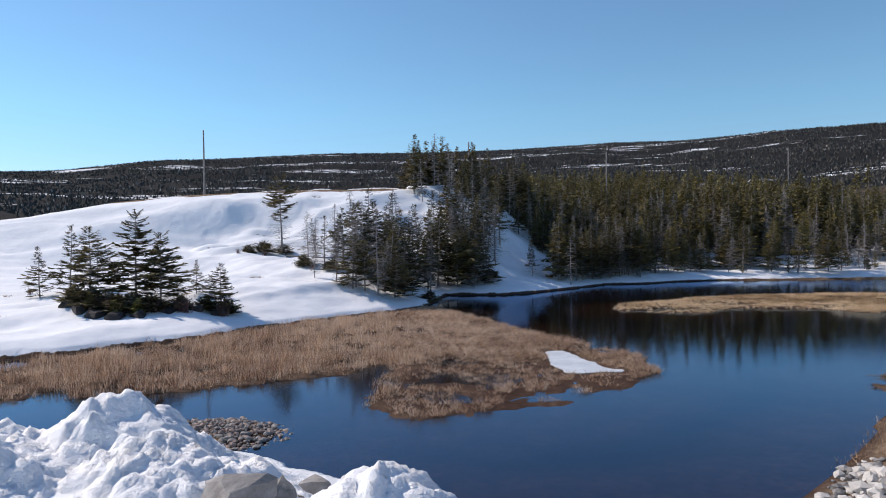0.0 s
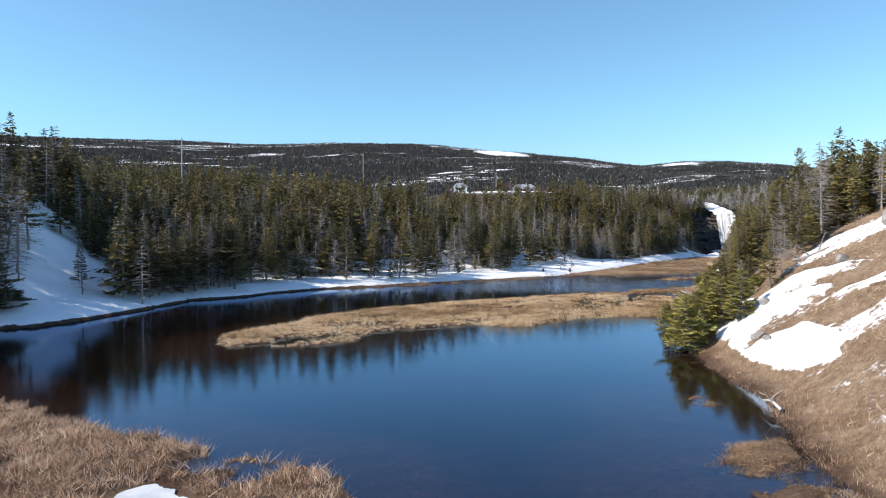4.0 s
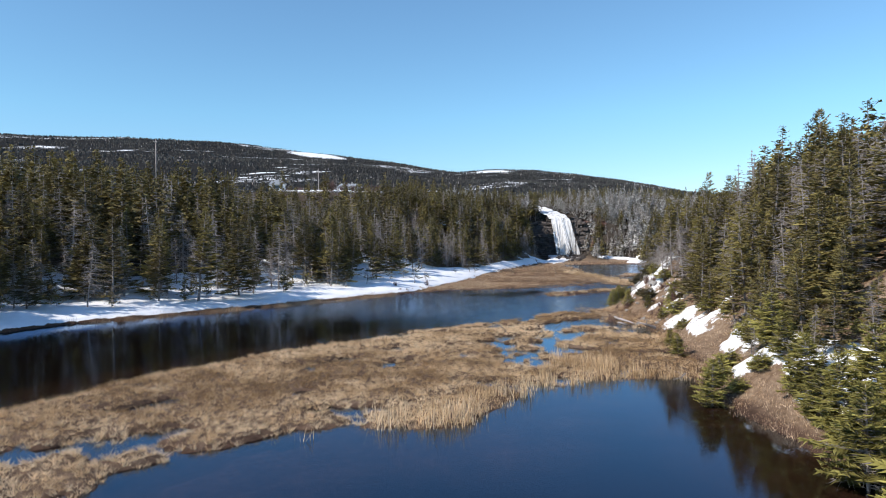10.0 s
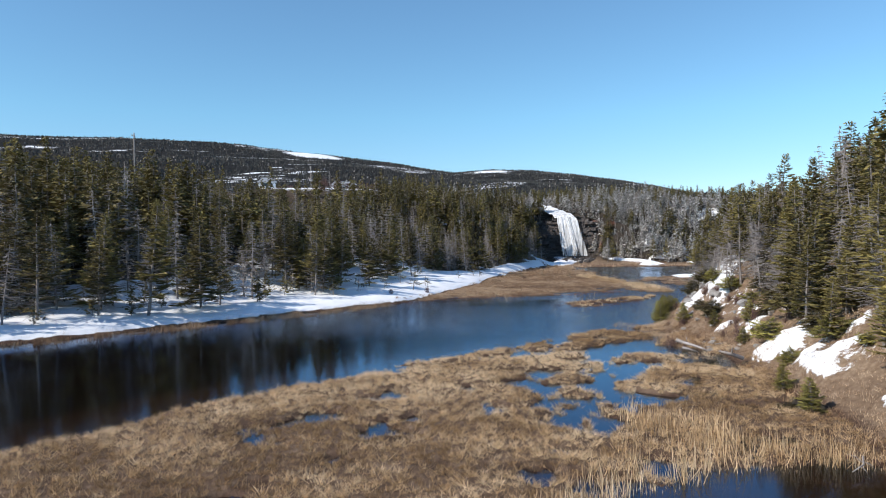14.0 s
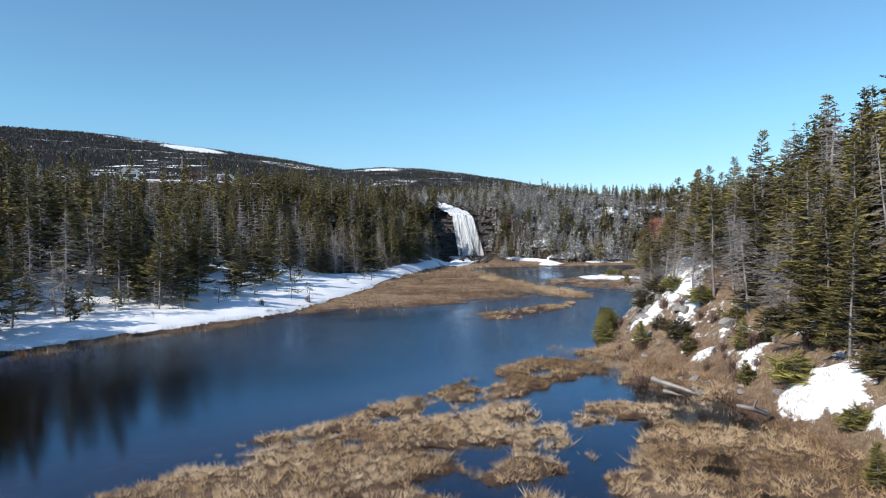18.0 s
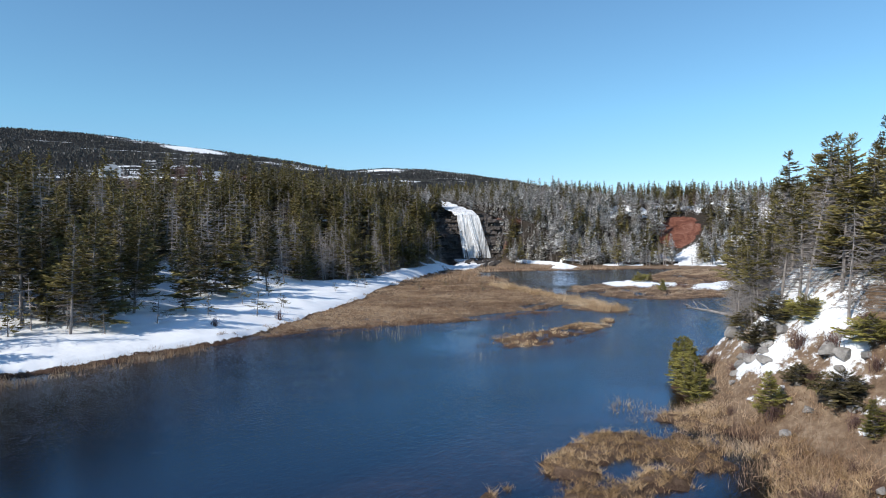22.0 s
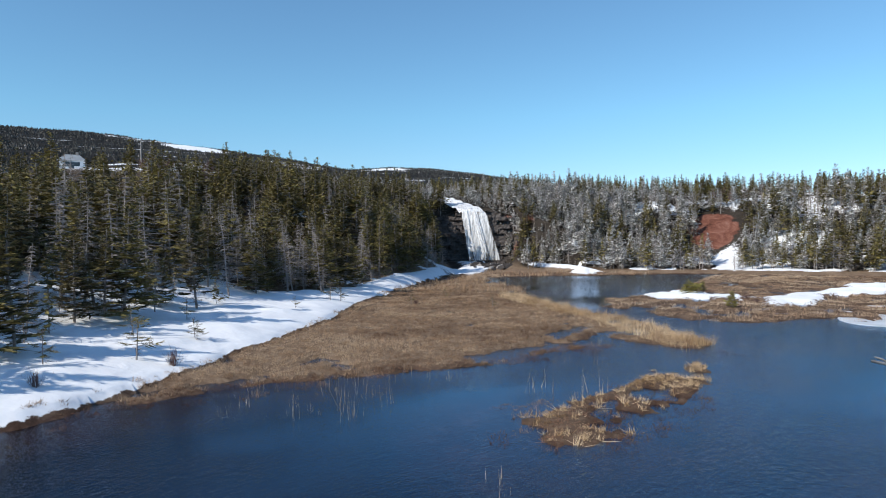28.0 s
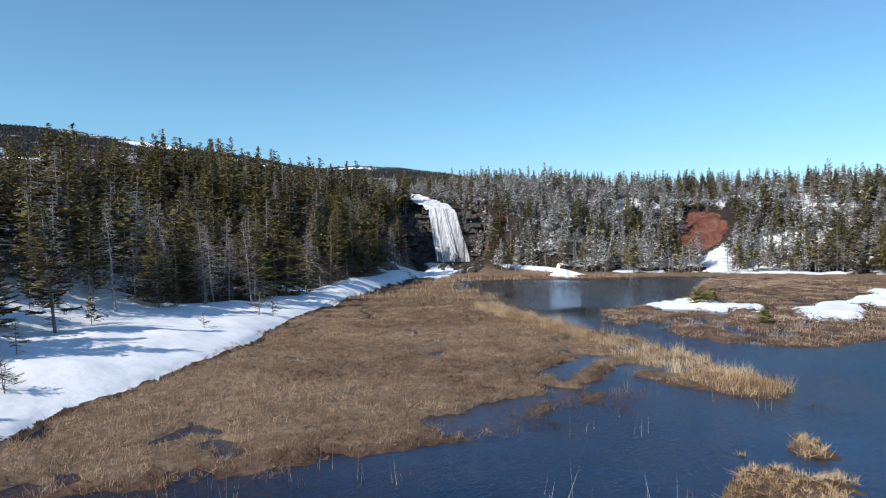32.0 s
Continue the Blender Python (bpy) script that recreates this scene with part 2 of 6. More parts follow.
def water_material():
    m, N, Lk, P = material("water")
    N.remove(P)
    co = N.new("ShaderNodeTexCoord").outputs["Object"]
    mp = N.new("ShaderNodeMapping")
    mp.inputs["Scale"].default_value = (1.0, 2.2, 1.0)
    mp.inputs["Rotation"].default_value = (0, 0, 0.5)
    Lk.new(co, mp.inputs["Vector"])
    wave = n_math(N, Lk, "ADD", n_noise(N, Lk, 2.6, 4, 0.55, mp.outputs[0], 0.5), n_math(N, Lk, "MULTIPLY", n_noise(N, Lk, 8.0, 4, 0.6, mp.outputs[0], 0.3), 0.35))
    calm = n_sharp(N, Lk, n_noise(N, Lk, 0.05, 4, 0.55, co), 0.3, 0.6)
    sep = N.new("ShaderNodeSeparateXYZ")
    Lk.new(co, sep.inputs[0])
    open_w = n_sharp(N, Lk, n_math(N, Lk, "ADD", sep.outputs["X"], n_math(N, Lk, "MULTIPLY", sep.outputs["Y"], 0.3)), 78, 120)     # ruffled towards the falls
    b = N.new("ShaderNodeBump")
    b.inputs["Distance"].default_value = 0.03
    Lk.new(n_math(N, Lk, "ADD", n_math(N, Lk, "MULTIPLY", n_math(N, Lk, "MULTIPLY", calm, open_w), 1.1), 0.07), b.inputs["Strength"])
    Lk.new(wave, b.inputs["Height"])
    g, t, f, mx = N.new("ShaderNodeBsdfGlossy"), N.new("ShaderNodeBsdfTransparent"), N.new("ShaderNodeFresnel"), N.new("ShaderNodeMixShader")
    g.inputs["Roughness"].default_value = 0.04
    g.inputs["Color"].default_value = (0.58, 0.77, 1.0, 1)
    t.inputs["Color"].default_value = (0.27, 0.22, 0.2, 1)
    f.inputs["IOR"].default_value = 1.53
    for s in (g, f):
        Lk.new(b.outputs[0], s.inputs["Normal"])
    Lk.new(f.outputs[0], mx.inputs[0])
    Lk.new(t.outputs[0], mx.inputs[1])
    Lk.new(g.outputs[0], mx.inputs[2])
    Lk.new(mx.outputs[0], N["Material Output"].inputs["Surface"])
    return m


def needle_material(name, dark, light, tips, frost=0.0):
    m, N, Lk, P = material(name)
    co = N.new("ShaderNodeTexCoord").outputs["Object"]
    isl = N.new("ShaderNodeNewGeometry").outputs["Random Per Island"]
    obr = N.new("ShaderNodeObjectInfo").outputs["Random"]
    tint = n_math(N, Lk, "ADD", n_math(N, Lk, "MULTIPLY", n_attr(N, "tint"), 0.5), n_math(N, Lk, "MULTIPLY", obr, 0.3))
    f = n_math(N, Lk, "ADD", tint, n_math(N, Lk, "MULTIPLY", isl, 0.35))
    # crowns with a low tint inside take the dark stop as painted shade
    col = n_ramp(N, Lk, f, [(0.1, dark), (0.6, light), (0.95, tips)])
    if frost:
        fz = n_sharp(N, Lk, n_math(N, Lk, "ADD", isl, n_math(N, Lk, "MULTIPLY", n_noise(N, Lk, 0.3, 3, 0.5, co), 0.6)), 1.2 - frost, 1.75 - frost)
        col = n_mix(N, Lk, fz, col, (0.58, 0.565, 0.545))
    Lk.new(col, P.inputs["Base Color"])
    P.inputs["Roughness"].default_value = 0.7
    P.inputs["Specular IOR Level"].default_value = 0.3
    tr, mx = N.new("ShaderNodeBsdfTranslucent"), N.new("ShaderNodeMixShader")
    Lk.new(col, tr.inputs["Color"])
    mx.inputs[0].default_value = 0.15
    Lk.new(P.outputs[0], mx.inputs[1])
    Lk.new(tr.outputs[0], mx.inputs[2])
    Lk.new(mx.outputs[0], N["Material Output"].inputs["Surface"])
    return m


def reed_material(name, stops, own=0.4):
    """Dry stems: colour by patch, by stem, and paler towards the sun-bleached ones."""
    m, N, Lk, P = material(name)
    isl = N.new("ShaderNodeNewGeometry").outputs["Random Per Island"]
    f = n_math(N, Lk, "ADD", n_math(N, Lk, "MULTIPLY", n_attr(N, "tint"), 1.0 - own), n_math(N, Lk, "MULTIPLY", isl, own))
    col = n_ramp(N, Lk, f, stops)
    Lk.new(col, P.inputs["Base Color"])
    P.inputs["Roughness"].default_value = 0.8
    P.inputs["Specular IOR Level"].default_value = 0.2
    tr, mx = N.new("ShaderNodeBsdfTranslucent"), N.new("ShaderNodeMixShader")
    Lk.new(col, tr.inputs["Color"])
    mx.inputs[0].default_value = 0.25
    Lk.new(P.outputs[0], mx.inputs[1])
    Lk.new(tr.outputs[0], mx.inputs[2])
    Lk.new(mx.outputs[0], N["Material Output"].inputs["Surface"])
    return m


def fall_material():
    """Aerated water: long streaks, thinner towards the edges and the foot."""
    m, N, Lk, P = material("falling_water")
    co = N.new("ShaderNodeTexCoord").outputs["Object"]
    mp = N.new("ShaderNodeMapping")
    mp.inputs["Scale"].default_value = (2.2, 2.2, 0.13)
    Lk.new(co, mp.inputs["Vector"])
    f = n_noise(N, Lk, 1.0, 8, 0.68, mp.outputs[0], 0.3)
    broad = n_noise(N, Lk, 0.28, 3, 0.5, mp.outputs[0], 0.2)
    Lk.new(n_ramp(N, Lk, f, [(0.3, (0.6, 0.61, 0.63)), (0.5, (0.78, 0.785, 0.79)), (0.7, (0.9, 0.9, 0.9))]), P.inputs["Base Color"])
    P.inputs["Roughness"].default_value = 0.6
    n_bump(N, Lk, f, 0.15, 0.1, P)
    streak = n_math(N, Lk, "ADD", n_math(N, Lk, "MULTIPLY", f, 1.2), n_math(N, Lk, "MULTIPLY", broad, 0.8))
    body = n_math(N, Lk, "ADD", streak, n_math(N, Lk, "MULTIPLY", n_attr(N, "edge"), 0.75))
    body = n_math(N, Lk, "SUBTRACT", body, n_math(N, Lk, "MULTIPLY", n_attr(N, "down"), 0.16))
    Lk.new(n_sharp(N, Lk, body, 1.2, 1.9), P.inputs["Alpha"])
    return m


def cliff_material():
    m, N, Lk, P = material("cliff_rock")
    co = N.new("ShaderNodeTexCoord").outputs["Object"]
    mp = N.new("ShaderNodeMapping")
    mp.inputs["Scale"].default_value = (0.5, 0.5, 2.6)
    Lk.new(co, mp.inputs["Vector"])
    beds, grain = n_noise(N, Lk, 0.7, 5, 0.65, mp.outputs[0], 0.4), n_noise(N, Lk, 1.6, 8, 0.7, co)
    dark = n_ramp(N, Lk, n_math(N, Lk, "ADD", n_math(N, Lk, "MULTIPLY", beds, 0.6), n_math(N, Lk, "MULTIPLY", grain, 0.4)), [(0.32, (0.018, 0.015, 0.014)), (0.52, (0.06, 0.05, 0.046)), (0.7, (0.15, 0.125, 0.115))])
    red = n_ramp(N, Lk, grain, [(0.3, (0.085, 0.04, 0.03)), (0.55, (0.18, 0.085, 0.062)), (0.75, (0.28, 0.165, 0.13))])
    edge = n_sharp(N, Lk, n_math(N, Lk, "ADD", n_attr(N, "red"), n_math(N, Lk, "MULTIPLY", n_math(N, Lk, "SUBTRACT", grain, 0.5), 1.0)), 0.35, 0.6)
    Lk.new(n_mix(N, Lk, edge, dark, red), P.inputs["Base Color"])
    P.inputs["Roughness"].default_value = 0.7
    n_bump(N, Lk, grain, 0.8, 0.2, P)
    return m


M_CLIFF = cliff_material()
M_GROUND, M_WATER, M_FALL = ground_material(), water_material(), fall_material()
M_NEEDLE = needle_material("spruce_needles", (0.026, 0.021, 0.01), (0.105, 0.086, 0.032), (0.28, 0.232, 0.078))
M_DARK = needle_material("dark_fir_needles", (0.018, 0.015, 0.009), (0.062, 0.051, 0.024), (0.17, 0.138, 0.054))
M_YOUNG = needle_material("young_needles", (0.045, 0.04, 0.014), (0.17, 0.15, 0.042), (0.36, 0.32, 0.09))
M_HILL = needle_material("hill_needles", (0.03, 0.03, 0.028), (0.056, 0.055, 0.05), (0.1, 0.095, 0.087))
M_FROST = needle_material("frosted_needles", (0.035, 0.036, 0.026), (0.09, 0.088, 0.06), (0.18, 0.168, 0.125), 0.86)
M_BARK = simple("bark", [(0.3, (0.14, 0.12, 0.11)), (0.65, (0.31, 0.28, 0.26))], 4, 0.9, 0.5, 20, 0.02)
M_DEAD = simple("dead_wood", [(0.3, (0.17, 0.148, 0.138)), (0.65, (0.37, 0.335, 0.315))], 3, 0.9, 0.2, 20, 0.01)
M_TWIG = simple("reddish_twigs", [(0.3, (0.07, 0.035, 0.03)), (0.65, (0.17, 0.1, 0.085))], 3, 0.9, 0)
M_REED = reed_material("dry_reed", [(0.12, (0.19, 0.115, 0.058)), (0.38, (0.48, 0.325, 0.18)), (0.62, (0.69, 0.5, 0.305)), (0.9, (0.84, 0.67, 0.46))])
M_SEDGE = reed_material("brown_sedge", [(0.12, (0.18, 0.105, 0.068)), (0.4, (0.4, 0.265, 0.17)), (0.65, (0.58, 0.42, 0.28)), (0.9, (0.7, 0.55, 0.39))])
M_MEADOW = reed_material("low_sedge", [(0.12, (0.11, 0.062, 0.04)), (0.4, (0.27, 0.172, 0.107)), (0.65, (0.42, 0.29, 0.185)), (0.9, (0.58, 0.44, 0.3))])
M_CATTAIL = reed_material("dark_cattail", [(0.1, (0.15, 0.082, 0.055)), (0.35, (0.42, 0.265, 0.172)), (0.6, (0.68, 0.485, 0.345)), (0.9, (0.88, 0.72, 0.56))], 0.7)
M_RUST = reed_material("rusty_weed", [(0.12, (0.06, 0.026, 0.018)), (0.4, (0.15, 0.07, 0.044)), (0.65, (0.27, 0.145, 0.09)), (0.9, (0.42, 0.27, 0.175))])
M_ROCK = simple("grey_rock", [(0.3, (0.11, 0.1, 0.092)), (0.5, (0.24, 0.225, 0.21)), (0.7, (0.38, 0.36, 0.34))], 1.4, 0.88, 0.8, 6, 0.08)
# wet boulders in the stream; under the west spruces the black is painted shade
M_DARKROCK = simple("dark_wet_rock", [(0.3, (0.016, 0.014, 0.014)), (0.55, (0.04, 0.034, 0.032)), (0.75, (0.09, 0.075, 0.065))], 0.5, 0.9, 0.7, 2, 0.2)
M_PALEROCK = simple("pale_rubble", [(0.3, (0.34, 0.31, 0.28)), (0.6, (0.58, 0.55, 0.51))], 1.5, 0.9, 0.5, 9, 0.03)
M_SNOW = simple("packed_snow", [(0.24, (0.5, 0.5, 0.49)), (0.34, (0.84, 0.845, 0.85)), (0.6, (0.93, 0.932, 0.935))], 0.45, 0.75, 0.9, 7.0, 0.1, vary=0.02)
M_ICE = simple("old_ice", [(0.3, (0.4, 0.43, 0.46)), (0.6, (0.66, 0.68, 0.7))], 0.8, 0.45, 0.3, 4, 0.03, vary=0.02)
M_POLE = simple("weathered_pole", [(0.3, (0.16, 0.14, 0.13)), (0.65, (0.34, 0.31, 0.29))], 2, 0.9, 0.3, 12, 0.01)
M_SIDING = simple("white_siding", [(0.3, (0.66, 0.67, 0.68)), (0.65, (0.8, 0.8, 0.8))], 0.8, 0.6, 0.2, 3, 0.02)
M_ROOF = simple("grey_metal_roof", [(0.3, (0.28, 0.3, 0.31)), (0.65, (0.42, 0.44, 0.45))], 0.6, 0.45, 0.2, 3, 0.02, metal=0.3)
M_GLASS = simple("dark_window", [(0.3, (0.02, 0.025, 0.03)), (0.65, (0.05, 0.06, 0.07))], 1, 0.1, 0)

# ---- the plan: shore lines ----
NORTH = [(-120, 30), (-60, 36), (-29, 41.5), (-25, 44), (-19, 50), (-15, 57), (-7.5, 65), (-2.5, 71), (-0.5, 80), (0.5, 88), (8, 87), (11, 89.2), (17.5, 95.6), (25, 104), (32, 104.5),
         (38, 108), (45, 110), (53, 109), (70, 108.4), (78, 107.9), (86, 107.9), (91, 108.6), (97, 110.4), (104, 113.0), (118, 119.0), (129, 124.2), (142, 130.2), (160, 137), (178, 143), (200, 150)]
EAST = [(200, 150), (204, 138), (207, 124), (211, 112), (213, 100), (210, 88), (209, 70), (206, 52)]
SOUTH = [(206, 52), (160, 50), (128, 56), (114, 66), (107, 74.5), (98, 77), (88, 77), (81, 74.8), (74, 68.2), (64, 62.5), (54, 57.2), (49, 55.6), (45, 51.6), (39, 46), (30, 37), (24, 32), (17, 26), (12, 20.5), (8, 17),
         (0, 17), (-6, 22.5), (-9, 26.5), (-12, 26), (-16, 22), (-30, 18), (-120, 12)]
VALLEY = NORTH + EAST[1:] + SOUTH[1:]
MARSH_A = [(-27, 33), (-25, 43), (-19, 49), (-15, 56), (-8.5, 63), (-2, 71), (-0.5, 72), (3.7, 59.5), (8.4, 48), (11.8, 40), (10.9, 35), (8.8, 32.3), (5, 29.3), (-0.6, 26.8), (-3.2, 29), (-3.4, 33), (-3.0, 37), (-3.6, 39), (-5.4, 36.4), (-8.6, 34.8), (-12.9, 32.6), (-18, 31)]
MARSH_B = [(16.5, 67), (18.3, 72.3), (22.4, 74), (28.5, 78), (35.6, 80.3), (44.5, 81.3), (57.7, 80.4), (69, 78.4), (76.5, 78), (81, 76), (83, 73), (75, 67), (64, 61.5), (54, 56), (51, 60),
           (47, 62.3), (42, 61.7), (39, 61), (36.5, 65), (30, 65), (25.7, 63.3), (20, 64.2)]
MARSH_C = [(84, 109.5), (104, 118), (118, 123), (130, 127), (142, 132), (160, 138), (176, 141), (186, 140), (180, 133), (172, 130), (166, 121), (149, 112.8), (138, 103.4), (130, 95.3), (123, 89.8), (119.2, 86.9),
           (116.5, 87.4), (117.5, 91.5), (120, 95.5), (115, 94.5), (108, 95.5), (103.7, 98.6), (100, 102), (94.5, 105.4), (88, 107.5)]
ISLET_D = [(93, 88.6), (96.4, 91.3), (102.4, 88.9), (106, 88.2), (110.4, 88.4), (111.2, 86.6), (107, 85.7), (100.7, 86), (95.2, 86.9)]
MARSH_E = [(141, 101), (150, 103.3), (158, 100.5), (167, 97.5), (182, 99), (196, 100), (205, 100), (214, 98), (210, 60), (150, 60), (139, 68), (137, 78), (138, 81.5), (132, 87), (132, 90.7), (137.4, 96)]
BANK_F = [(180, 140), (192, 134), (200, 123), (207, 112), (214, 108), (220, 120), (214, 140), (205, 152), (190, 150)]
ICE_A = [(6.2, 41.9), (6.7, 42.7), (7.8, 42.4), (7.8, 40.6), (8.5, 38.5), (8.8, 36.6), (9.7, 36.2), (9.3, 35.4), (8.5, 35.7), (7.5, 35.4), (6.5, 35.4), (6.3, 36.5), (6.0, 38.6), (6.3, 40.4)]
TUSSOCKS = [[(20.8, 34), (23.6, 34.7), (25.6, 33.9), (24.4, 32.5), (22.3, 32.2), (22, 33.2)], [(19.8, 30.6), (20.6, 31.9), (22.6, 31.7), (24, 31), (23, 29.8), (21.2, 29.4)], [(27.6, 38.9), (29.2, 39.8), (29, 38.4), (27.4, 37.9)]]
MARSHES = TUSSOCKS + [MARSH_A, MARSH_B, MARSH_C, ISLET_D, MARSH_E, BANK_F]
APRON = [(205, 118), (213, 128), (221, 140), (226, 147), (230, 155)]
GULLY = [(198, 143), (215, 150), (231, 158.5)]
NOOK = [(204, 152), (216, 158), (229, 167.5)]
SKY_AZ = [-180, -120, -70, -33, -26, -18, -9, 1, 10, 19, 27, 34, 42, 47, 50, 52.3, 55.6, 59, 63.6, 67, 72, 80, 100, 140, 180]
SKY_H = [50, 60, 95, 134, 160, 176, 182, 188, 192, 194, 198, 196, 178, 164, 150, 140, 147, 144, 130, 117, 90, 62, 50, 45, 50]
P_NEAR = ([0, 0.6, 1.6, 3.5, 10, 20, 40, 60, 400], [0.05, 0.16, 0.42, 0.8, 1.5, 4.6, 10.4, 12.6, 13.2])
P_FAR = ([0, 60, 90, 125, 200, 400], [0, 0, 17, 22, 30, 36])
P_FAR_EAST = ([0, 50, 60, 90, 125, 200, 400], [0, 0, 15, 27, 29, 31, 34])
CHUTE = [(236.5, 164.5), (242.5, 179), (262, 205)]
P_SOUTH = ([0, 1, 4, 6, 10, 15, 20, 30, 60, 400], [0.1, 0.5, 2.7, 4.2, 6.3, 8.8, 10.8, 13.0, 15.5, 18])
FRONT = ([10, 20, 31, 34, 42, 46, 52, 65, 74, 82, 92, 98, 111, 117, 128, 138, 145, 163, 210], [5, 1.4, 1.6, 4.5, 4.2, 2.6, 2.4, 3.0, 3.6, 6.0, 7.2, 8.0, 9.6, 9.2, 6.6, 4.0, 3.0, 3.0, 1.5])      # width of the open bank before the woods
P_EAST = ([0, 3, 14, 20, 26, 34, 44, 60, 120, 400], [0.15, 0.4, 0.9, 2.0, 5.0, 9.5, 16.0, 19.5, 22.5, 26])


def marsh_field(x, y):
    return np.max([poly_sd(x, y, p) for p in MARSHES], axis=0)


def pools(x, y):
    """How wet the marsh is: open pools where this is above 1."""
    w = 0.53 + 1.6 * (fbm(x, y * 1.6, 2.7, 31, 3) - 0.5)
    w = w + 0.38 * np.exp(-(((x - 64) / 12) ** 2 + ((y - 70) / 4.6) ** 2)) * (0.35 + 1.3 * vnoise(x + 0.6 * y, y * 2.6 - x, 4.5, 33)) + 0.24 * np.exp(-(((x - 69.5) / 5) ** 2 + ((y - 73.2) / 1.5) ** 2)) + 0.2 * np.exp(-(((x - 58) / 3) ** 2 + ((y - 70) / 1.5) ** 2)) + 0.25 * np.exp(-(((x - 2) / 6.5) ** 2 + ((y - 32.5) / 5.0) ** 2))
    w = w - 0.1 * smooth(52, 44, x) * (y > 55) + 0.2 * np.exp(-(((x - 26) / 10) ** 2 + ((y - 65.4) / 1.6) ** 2)) + 0.32 * np.exp(-(((x - 112) / 8) ** 2 + ((y - 97) / 3) ** 2)) + 0.06 * np.exp(-(((x - 99) / 7) ** 2 + ((y - 89.5) / 2) ** 2)) - 0.25 * smooth(2.0, 6.0, poly_sd(x, y, MARSH_C)) - 0.5 * np.exp(-(((x - 118) / 4) ** 2 + ((y - 88) / 2) ** 2))
    w = w + 0.27 * np.exp(-(((x - 28.5) / 8.5) ** 2 + ((y - 67.2) / 4.4) ** 2) ** 2) + 0.12 * smooth(60, 68, x) * (y > 60)
    return w + 0.4 * (vnoise(x, y, 0.85, 35) - 0.5)


def terrain(x, y):
    """Height and masks of the ground."""
    d = poly_sd(x, y, VALLEY) + (fbm(x, y, 6.0, 19, 3) - 0.5) * (1.3 + 0.7 * smooth(20, 40, x))
    land = np.maximum(-d, 0)
    dn, de, ds = (line_dist(x, y, p) + 0.3 for p in (NORTH, EAST, SOUTH))
    wn_, we, ws = dn ** -5.0, de ** -5.0, ds ** -5.0
    k = 1.0 - 0.55 * smooth(140, 170, x) + 0.25 * smooth(20, -10, x)
    hn = np.maximum(np.interp(land / k, *P_NEAR) * (1 + 0.28 * smooth(140, 170, x) + 0.26 * smooth(165, 195, x)), np.interp(land, *P_FAR) * (1 - smooth(130, 185, x)) + np.interp(land, *P_FAR_EAST) * smooth(130, 185, x))
    snowhill = smooth(26, 8, x)
    slope_h = np.interp(y, [40, 50, 60, 75, 88, 98, 103, 110, 113, 120, 124, 140, 200], [0.6, 1.0, 1.7, 3.0, 4.6, 5.3, 7.6, 13.2, 14.8, 16.6, 16.8, 15.0, 17.0])
    slope_h = np.minimum(slope_h, np.interp(land, [0, 6, 40, 400], [0.1, 1.7, 22, 40])) * (1 - 0.09 * smooth(-40, -85, x) * smooth(60, 115, y))
    hn = hn * (1 - snowhill) + slope_h * snowhill
    bluff = 0.04 + 0.96 * smooth(12, 30, x)
    hs = np.interp(land, *P_SOUTH) * bluff * (1 - 0.1 * smooth(66, 74, x) * smooth(80, 76, x) * smooth(2, 6, land) + 0.32 * smooth(78, 84, x) * smooth(106, 98, x) * smooth(9, 5, land)) + (1 - bluff) * 0.7 * smooth(0, 4, land)
    he = np.interp(land, *P_EAST)
    h = (wn_ * hn + we * he + ws * hs) / (wn_ + we + ws)
    h = h + smooth(4, 30, land) * (fbm(x, y, 22, 3, 4) - 0.5) * (3.0 - 2.0 * snowhill) + snowhill * smooth(3, 12, land) * (fbm(x, y * 1.8, 10, 14, 3) - 0.5) * (2.0 + 2.2 * smooth(80, 100, y)) * smooth(119, 106, y) + smooth(0.5, 4, land) * (fbm(x, y, 3.2, 9, 3) - 0.5) * 0.55
    # the bed of the stream above the falls, and the gully below them
    up = np.clip(((x - 236.5) * 6 + (y - 164.5) * 14.5) / 246, -0.2, 1.6)
    lane = smooth(8.0, 3.0, line_dist(x, y, CHUTE))
    h = h * (1 - lane) + (15.2 + 3.9 * up) * lane
    gd = np.minimum(line_dist(x, y, GULLY), line_dist(x, y, NOOK) + 1.5)
    along = np.clip((x - 198) / 33, 0, 1)
    hg = 0.1 + 1.6 * along + np.maximum(gd - 3.0 - 2.6 * along, 0) * (0.5 + 3.4 * along ** 2) + (fbm(x, y, 2.5, 12, 3) - 0.5) * 0.7
    h = np.where(x > 190, np.minimum(h, np.maximum(hg, -0.3)), h)
    ad = line_dist(x, y, APRON)
    h = np.where(x > 196, np.minimum(h, 0.55 + np.maximum(ad - 4.5, 0) * (1.25 + 4 * smooth(138, 152, y)) + (fbm(x, y, 2.5, 16, 3) - 0.5) * 0.5), h)
    h = h + 0.9 * np.exp(-(line_dist(x, y, [(224, 146), (214, 132), (206, 124)]) / 2.4) ** 2)          # old drift below the falls
    # far hills
    r = np.hypot(x - 40, y - 60)
    az = np.degrees(np.arctan2(x - 40, y - 60))
    H = np.interp(az, SKY_AZ, SKY_H)
    t = np.clip((r - 330) / 970, 0, 1)
    hill = 20 + (H - 20) * (0.15 * t + 0.85 * t ** 1.25) + smooth(400, 900, r) * (fbm(x, y, 180, 5, 4) - 0.5) * 26 * (1 - 0.75 * smooth(1050, 1250, r))
